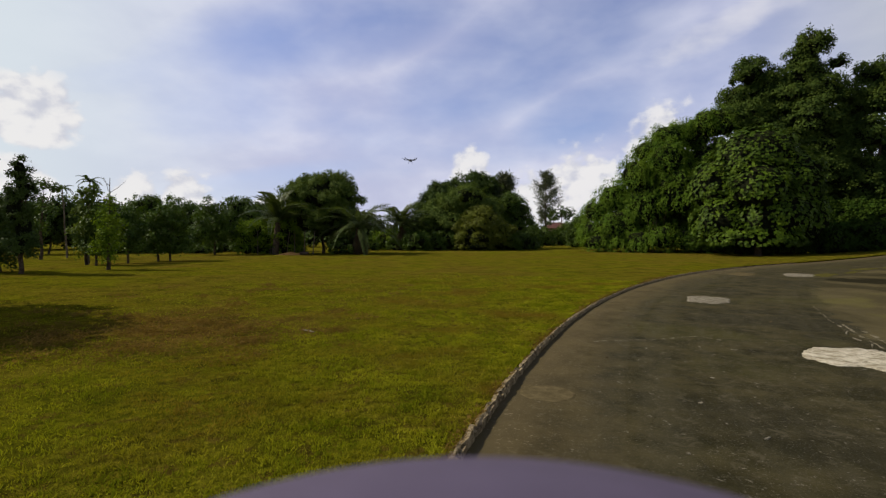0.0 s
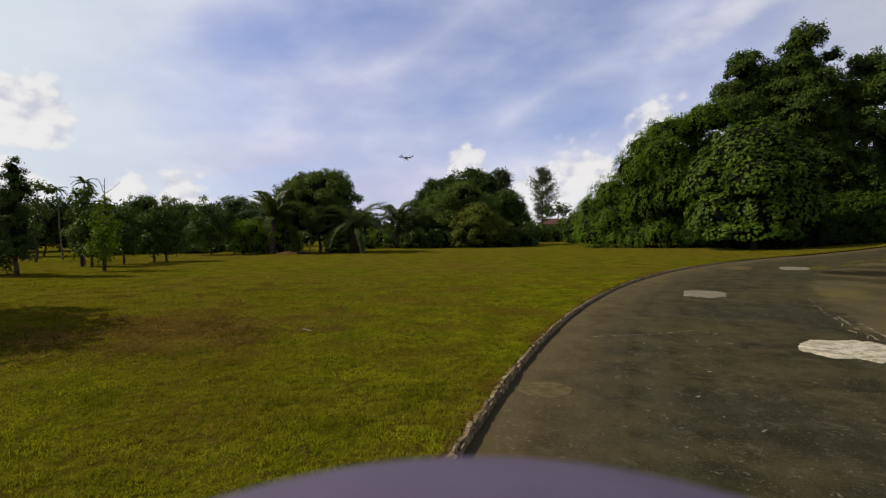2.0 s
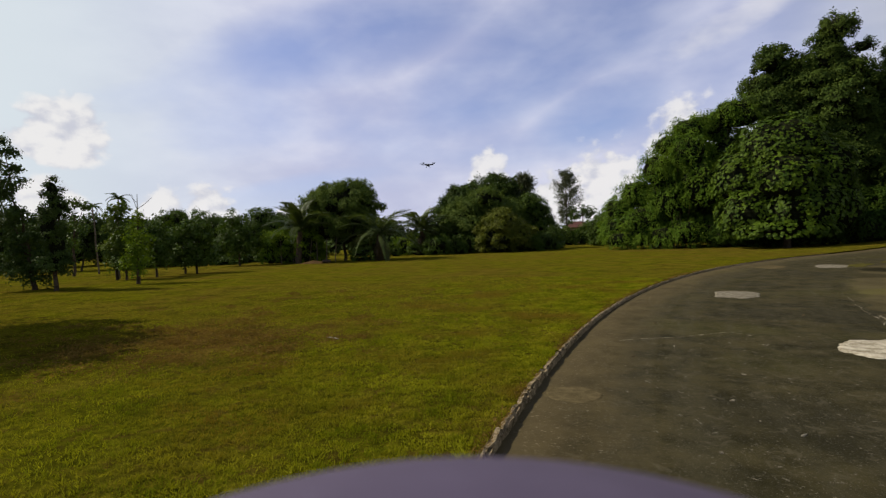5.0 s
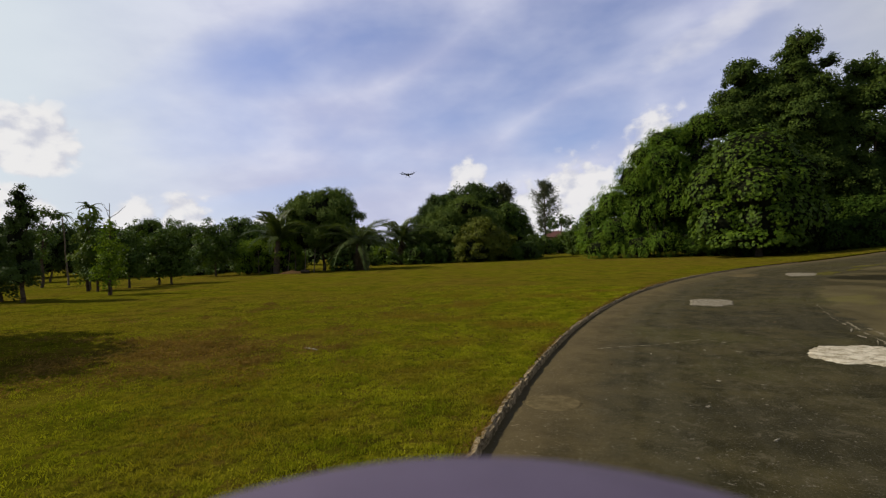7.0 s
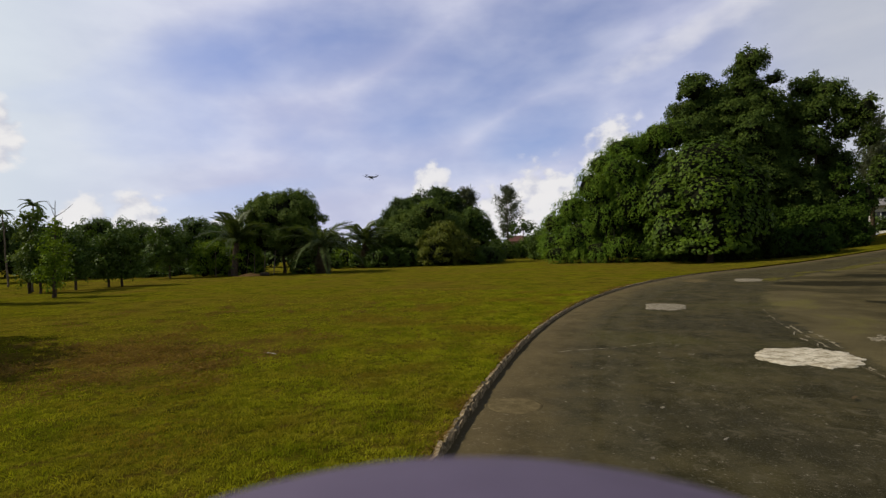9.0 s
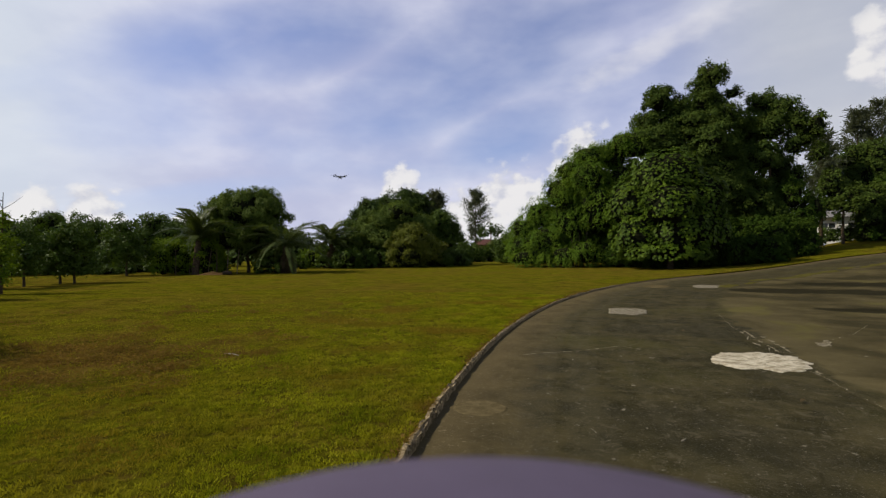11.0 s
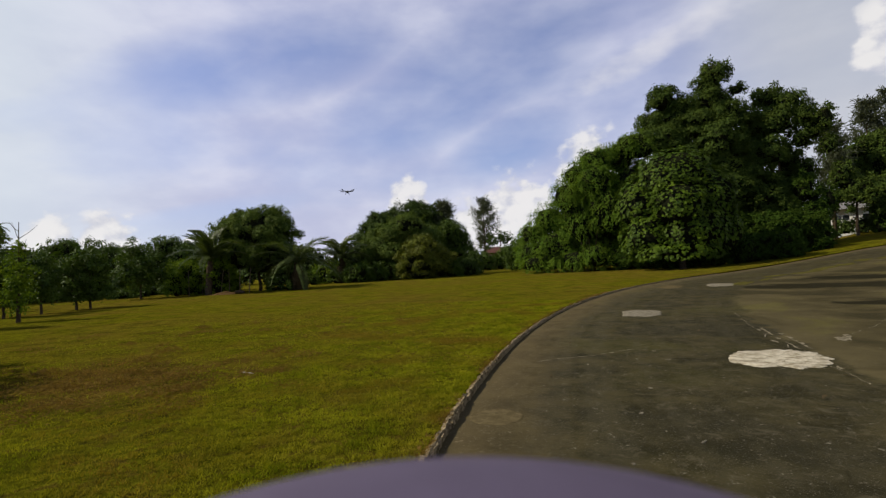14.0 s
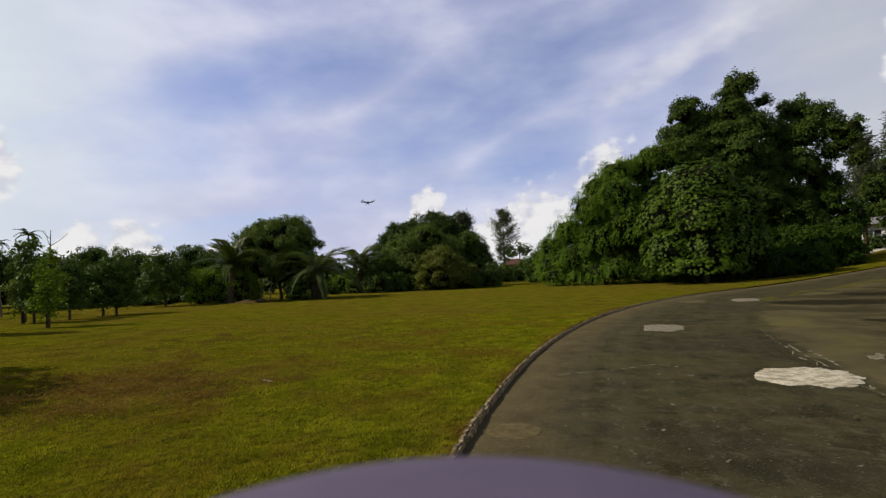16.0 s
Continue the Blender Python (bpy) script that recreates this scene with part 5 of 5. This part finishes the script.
# dark belt of far woods behind the lawn
rng = random.Random(21)
belt = []
for k in range(46):
    a = radians(-62 + k * 2.0 + rng.uniform(-0.6, 0.6))
    d = rng.uniform(72, 82)
    if -4 < math.degrees(a) < 22:
        d += 36
    h = rng.uniform(2.6, 4.4) + (1.2 if k < 22 else 0)
    belt.append((d * math.sin(a), d * math.cos(a), h * 0.5, rng.uniform(2.0, 3.2), h * 0.55))
woods = new("far_woods", crown_mesh("far_woods", belt, LEAF["dark"], 0.46, 0.6, "leafy", 9, 1.0))
# near-black shells paint the shade inside the woods
inner = new("woods_shade_core", shade_core_mesh(belt, 0.85))
tagged(inner, "near-black core of the distant woods, shade painted in", "undergrowth", kind="stuff")
tagged(woods, "dark belt of distant woods behind the lawn", "woods", kind="stuff")


# ---- houses ----
def box(bm, x0, x1, y0, y1, z0, z1):
    m = Matrix.Translation(((x0 + x1) / 2, (y0 + y1) / 2, (z0 + z1) / 2)) @ Matrix.Diagonal((x1 - x0, y1 - y0, z1 - z0, 1))
    bmesh.ops.create_cube(bm, size=1.0, matrix=m)


def house(at, turn, wide, deep, storeys, wall, roof, label, roof_rise):
    ob = empty("house", (at[0], at[1], rise(*at) - 0.2), label, "house")
    ob.rotation_euler = (0, 0, turn)
    h = 3.0 * storeys + 0.4
    bays = int(wide / 2.4)
    bm = bmesh.new()
    # front wall with real openings: piers, sills and lintels
    pitch = wide / bays
    for b in range(bays + 1):
        box(bm, max(0, b * pitch - 0.65) - wide / 2, min(wide, b * pitch + 0.65) - wide / 2, -deep / 2, -deep / 2 + 0.25, 0, h)
    for b in range(bays):
        x0, x1 = b * pitch + 0.65 - wide / 2, (b + 1) * pitch - 0.65 - wide / 2
        for s in range(storeys):
            z = s * 3.0 + 0.4
            box(bm, x0, x1, -deep / 2, -deep / 2 + 0.25, z - (0.4 if s == 0 else 0.75), z + 0.95)
        box(bm, x0, x1, -deep / 2, -deep / 2 + 0.25, (storeys - 1) * 3.0 + 0.4 + 2.25, h)
    box(bm, -wide / 2, -wide / 2 + 0.25, -deep / 2 + 0.25, deep / 2, 0, h)
    box(bm, wide / 2 - 0.25, wide / 2, -deep / 2 + 0.25, deep / 2, 0, h)
    box(bm, -wide / 2 + 0.25, wide / 2 - 0.25, deep / 2 - 0.25, deep / 2, 0, h)
    part("wall", bm, wall, ob)
    for b in range(bays):
        for s in range(storeys):
            z = s * 3.0 + 0.4 + 0.95
            x0, x1 = b * pitch + 0.65 - wide / 2, (b + 1) * pitch - 0.65 - wide / 2
            bm = bmesh.new()
            box(bm, x0, x1, -deep / 2 + 0.12, -deep / 2 + 0.14, z, z + 1.3)
            pane = part("window", bm, glass_mat, ob)
            bm = bmesh.new()
            box(bm, (x0 + x1) / 2 - 0.04, (x0 + x1) / 2 + 0.04, -deep / 2 + 0.07, -deep / 2 + 0.12, z, z + 1.3)
            box(bm, x0, x1, -deep / 2 + 0.07, -deep / 2 + 0.12, z + 0.6, z + 0.66)
            part("frame", bm, wall_mat, pane)
    bm = bmesh.new()
    o = 0.6
    low = [bm.verts.new((x, y, h)) for x, y in ((-wide / 2 - o, -deep / 2 - o), (wide / 2 + o, -deep / 2 - o), (wide / 2 + o, deep / 2 + o), (-wide / 2 - o, deep / 2 + o))]
    ridge = [bm.verts.new((x, 0, h + roof_rise)) for x in (-wide / 2 + deep * 0.35, wide / 2 - deep * 0.35)]
    bm.faces.new((low[0], low[1], ridge[1], ridge[0]))
    bm.faces.new((low[2], low[3], ridge[0], ridge[1]))
    bm.faces.new((low[1], low[2], ridge[1]))
    bm.faces.new((low[3], low[0], ridge[0]))
    bm.faces.new(low[::-1])
    part("roof", bm, roof, ob)
    return ob


house((61.5, 60.0), radians(-44), 11.0, 8.0, 1, wall_mat, grey_roof_mat, "white single-storey house behind the trees", 1.8)
house((23.6, 105.5), radians(-12), 5.0, 4.5, 1, brown_wall_mat, tile_mat, "small house with a red clay roof far off", 1.2)


# ---- drone ----
def drone(at, turn):
    ob = empty("drone", at, "small dark four-rotor drone hovering above the lawn", "drone")
    ob.rotation_euler = (0, 0, turn)
    bm = bmesh.new()
    bmesh.ops.create_icosphere(bm, subdivisions=2, radius=0.5, matrix=Matrix.Diagonal((0.15, 0.24, 0.10, 1)))
    part("body", bm, drone_mat, ob)
    bm = bmesh.new()
    bmesh.ops.create_icosphere(bm, subdivisions=2, radius=0.035, matrix=Matrix.Translation((0, -0.10, -0.055)))
    part("camera_pod", bm, drone_mat, ob)
    for sx in (-1, 1):
        for sy in (-1, 1):
            tip = (sx * 0.24, sy * 0.17, 0.035)
            v, f = tube([(sx * 0.04, sy * 0.06, 0.0), (sx * 0.15, sy * 0.12, 0.02), tip], (0.017, 0.015, 0.013), 8)
            arm = child("arm", mesh_of("arm", v, f, drone_mat), ob)
            bm = bmesh.new()
            bmesh.ops.create_cone(bm, cap_ends=True, segments=12, radius1=0.022, radius2=0.018, depth=0.05, matrix=Matrix.Translation((tip[0], tip[1], tip[2] + 0.015)))
            part("motor", bm, drone_mat, arm)
            bm = bmesh.new()
            for s in (-1, 1):
                m = Matrix.Translation((tip[0], tip[1], tip[2] + 0.045)) @ Matrix.Rotation(0.4 * sx + 0.7 * sy, 4, "Z") @ Matrix.Translation((s * 0.055, 0, 0)) @ Matrix.Rotation(0.15 * s, 4, "X") @ Matrix.Diagonal((0.11, 0.018, 0.003, 1))
                bmesh.ops.create_cube(bm, size=1.0, matrix=m)
            part("propeller", bm, drone_mat, arm)
            if sy < 0:
                v, f = tube([(sx * 0.05, 0.03, -0.03), (sx * 0.085, 0.03, -0.13)], (0.008, 0.008), 6)
                child("landing_leg", mesh_of("landing_leg", v, f, drone_mat), ob)
    return ob


drone((-1.40, 21.95, 4.85), 0.25)

# ---- lilac dome under the camera, in place of a vehicle's hood ----
mast = empty("hood_dome", (0.0098, 0.0487, -0.085), "smooth lilac plastic dome for a vehicle hood, on an added post", "mast")
bm = bmesh.new()
bmesh.ops.create_uvsphere(bm, u_segments=96, v_segments=64, radius=0.2516)
bmesh.ops.delete(bm, geom=[v for v in bm.verts if v.co.z < -0.10], context="VERTS")
bmesh.ops.solidify(bm, geom=bm.faces[:], thickness=0.006)
bmesh.ops.translate(bm, vec=(0, 0, 1.3891), verts=bm.verts)
for f in bm.faces:
    f.smooth = True
part("dome", bm, lilac_mat, mast, "smooth lilac plastic dome")
# post, bracket and base plate are added, unseen, to carry the dome
v, f = tube([(0, 0, 0.0), (0, 0, 0.7), (0, 0, 1.36)], (0.035, 0.035, 0.035), 16)
child("post", mesh_of("post", v, f, post_mat, True), mast)
bm = bmesh.new()
bmesh.ops.create_cone(bm, cap_ends=True, segments=24, radius1=0.045, radius2=0.24, depth=0.10, matrix=Matrix.Translation((0, 0, 1.335)))
part("bracket", bm, post_mat, mast)
bm = bmesh.new()
bmesh.ops.create_cone(bm, cap_ends=True, segments=24, radius1=0.16, radius2=0.15, depth=0.02, matrix=Matrix.Translation((0, 0, 0.01)))
part("base_plate", bm, post_mat, mast)

# ---- litter on the lawn ----
stick = empty("stick", (-2.22, 8.32, 0.025), "pale dry stick lying in the grass", "stick")
v, f = tube([(-0.13, 0.10, 0.02), (0, 0.0, 0.03), (0.13, -0.09, 0.02)], (0.006, 0.010, 0.006), 6)
child("shaft", mesh_of("shaft", v, f, material("dry_stick", mottled((0.24, 0.21, 0.15), (0.36, 0.32, 0.24), 20.0), 0.9, 0.0)), stick)
# a low heap of reddish soil beside the log
soil_mat = material("red_soil", mottled((0.045, 0.028, 0.012), (0.105, 0.064, 0.028), 4.0, 0.03), 1.0, 0.0)
verts, faces = [], []
for i in range(9):
    for j in range(28):
        a, r = 2 * math.pi * j / 28, i / 8
        x, y = 1.5 * r * math.cos(a), 0.8 * r * math.sin(a)
        bump = 0.5 + 0.5 * noise.noise((x * 1.7, y * 1.7, 4.0))
        verts.append((x * (1 + 0.15 * noise.noise((math.cos(a), math.sin(a), 7.0))), y, 0.42 * bump * (1 - ease(r)) + 0.05 * (1 - r) - 0.03 * r + 0.03 * noise.noise((x * 6, y * 6, 1.0)) * (1 - r)))
for i in range(8):
    for j in range(28):
        k = (j + 1) % 28
        faces.append((i * 28 + j, (i + 1) * 28 + j, (i + 1) * 28 + k, i * 28 + k))
heap = new("soil_heap", mesh_of("soil_heap", verts, faces, soil_mat, True))
heap.location = (-12.9, 43.2, 0.0)
tagged(heap, "low heap of reddish-brown soil on the lawn", "soil heap")
log = empty("log", (-11.7, 42.9, 0.1), "short brown log lying on the lawn", "log")
v, f = tube([(-0.35, 0, 0.02), (-0.1, 0.05, 0.05), (0.35, 0.0, 0.02)], (0.13, 0.15, 0.11), 10)
child("stem", mesh_of("stem", v, f, bark_mat), log)
rng = random.Random(31)
for k in range(7):
    x = -15.9 + k * 0.75 + rng.uniform(-0.2, 0.2)
    cane = empty("leaning_pole", (x, 44.6 + rng.uniform(-0.4, 0.4), 0), "thin pale pole leaning under the palm", "pole", "leaning poles")
    v, f = tube([(0, 0, -0.1), (0.05 * (k % 4), 0, 1.1), (0.10 * (k % 4), 0, 2.1)], (0.045, 0.04, 0.03), 6)
    child("shaft", mesh_of("shaft", v, f, pale_bark_mat), cane)

rng = random.Random(61)
for k, (x, y) in enumerate(((9.05, 12.9), (6.3, 9.8), (3.4, 9.4), (11.6, 15.2), (2.2, 6.9), (4.6, 5.0), (7.4, 6.2))):
    leaf_ob = empty("fallen_leaf", (x, y, -0.070), "curled dry brown leaf lying on the paving", "leaf", "fallen leaves")
    s = rng.uniform(0.05, 0.10)
    v, f = leaf_quads(np.array([(0, 0, 0.0), (0.002, 0.001, 0.004)]), unit(np.array([(1, 0.3 * (k % 3), 0.15), (1, 0.2, 0.3)])), unit(np.array([(-0.2, 1, 0.1), (-0.2, 1, 0.0)])), s, s * 0.5, 0.35)
    child("blade", mesh_of("leaf", v, f, LEAF["dead"]), leaf_ob)
thatch = []
for k in range(6):
    rs = np.random.RandomState(300 + k)
    m = 150
    base = np.stack([rs.normal(size=m) * 0.20, rs.normal(size=m) * 0.14, np.abs(rs.normal(size=m)) * 0.018 + 0.008], 1)
    along = unit(rs.normal(size=(m, 3)) * (1, 1, 0.35))
    v, f = leaf_quads(base, along, unit(np.cross(along, rs.normal(size=(m, 3)))), rs.uniform(0.03, 0.08, m)[:, None], 0.010, 0.1)
    thatch.append(mesh_of("thatch", v, f, LEAF["thatch"]))
rng = random.Random(44)
for k in range(110):
    if k < 70:
        x, y = -5.0 + rng.gauss(0, 1.8), 8.4 + rng.gauss(0, 1.3)
    else:
        x, y = rng.uniform(-9.0, 0.6), rng.uniform(5.0, 17.0)
    if math.hypot(x - ARC[0], y - ARC[1]) < RADIUS + 0.5:
        continue
    clod = empty("dry_clump", (x, y, 0.0), "flat clump of dead brown cut grass", "clump", "dry clumps")
    bit = child("thatch", thatch[k % 6], clod)
    bit["kind"] = "stuff"
    bit.rotation_euler = (0, 0, rng.uniform(0, 6.283))
    bit.scale = [rng.uniform(0.6, 1.5)] * 2 + [rng.uniform(0.8, 2.0)]

# dead strands that hang over the kerb
rs = np.random.RandomState(71)
u, o = rs.uniform(-3, 24, 9000), rs.uniform(0.005, 0.16, 9000) ** 1.2
turn = radians(168.0) - u / RADIUS
x, y = ARC[0] + (RADIUS + o) * np.cos(turn), ARC[1] + (RADIUS + o) * np.sin(turn)
keep = np.array([noise.noise((a * 1.8, b * 1.8, 3.0)) for a, b in zip(x, y)]) > -0.15
x, y, turn = x[keep], y[keep], turn[keep]
along = unit(np.stack([-np.cos(turn) * 0.4 + rs.normal(size=len(x)) * 0.7, -np.sin(turn) * 0.4 + rs.normal(size=len(x)) * 0.7, rs.uniform(0.05, 0.8, len(x))], 1))
v, f = leaf_quads(np.stack([x, y, np.full(len(x), 0.004)], 1), along, unit(np.cross(along, rs.normal(size=along.shape))), rs.uniform(0.02, 0.07, len(x))[:, None], 0.007, 0.1)
fringe = new("dry_fringe", mesh_of("dry_fringe", v, f, LEAF["thatch"]))
tagged(fringe, "dead brown grass strands hanging over the kerb", "grass", kind="stuff")

# ---- grass blades over the near lawn ----
rs = np.random.RandomState(12)
u = rs.uniform(-3, 20, 420000)
o = 0.03 + rs.exponential(3.2, len(u))
turn = radians(168.0) - u / RADIUS
x, y = ARC[0] + (RADIUS + o) * np.cos(turn), ARC[1] + (RADIUS + o) * np.sin(turn)
clump = np.array([noise.noise((a * 2.2, b * 2.2, 5.0)) for a, b in zip(x, y)])
tuft = np.array([noise.noise((a * 8.0, b * 8.0, 9.0)) for a, b in zip(x, y)])
bare = np.clip(1.0 - ((x + 4.6) / 3.4) ** 2 - ((y - 8.8) / 2.4) ** 2 + 2.0 * np.array([noise.noise((a * 1.1, b * 1.1, 2.0)) for a, b in zip(x, y)]), 0, 1)
keep = (np.hypot(x, y) > 2.2) & (rs.uniform(size=len(x)) < (0.62 + 0.3 * clump + 1.1 * tuft) * (1 - 0.8 * bare))
x, y, clump, tuft = x[keep], y[keep], clump[keep], tuft[keep]
base = np.stack([x, y, np.full(len(x), -0.004)], 1)
along = unit(np.stack([rs.normal(size=len(x)) * 0.75, rs.normal(size=len(x)) * 0.75, np.ones(len(x))], 1))
side = unit(np.cross(along, rs.normal(size=along.shape)))
size = np.maximum(0.012, 0.030 + 0.014 * clump + 0.032 * tuft + rs.uniform(0, 0.022, len(x)))[:, None]
v, f = leaf_quads(base, along, side, size, 0.0085, 0.1)
blades = new("grass", mesh_of("grass", v, f, LEAF["blade"]))
tagged(blades, "short mown grass blades along the kerb", "grass", kind="stuff")
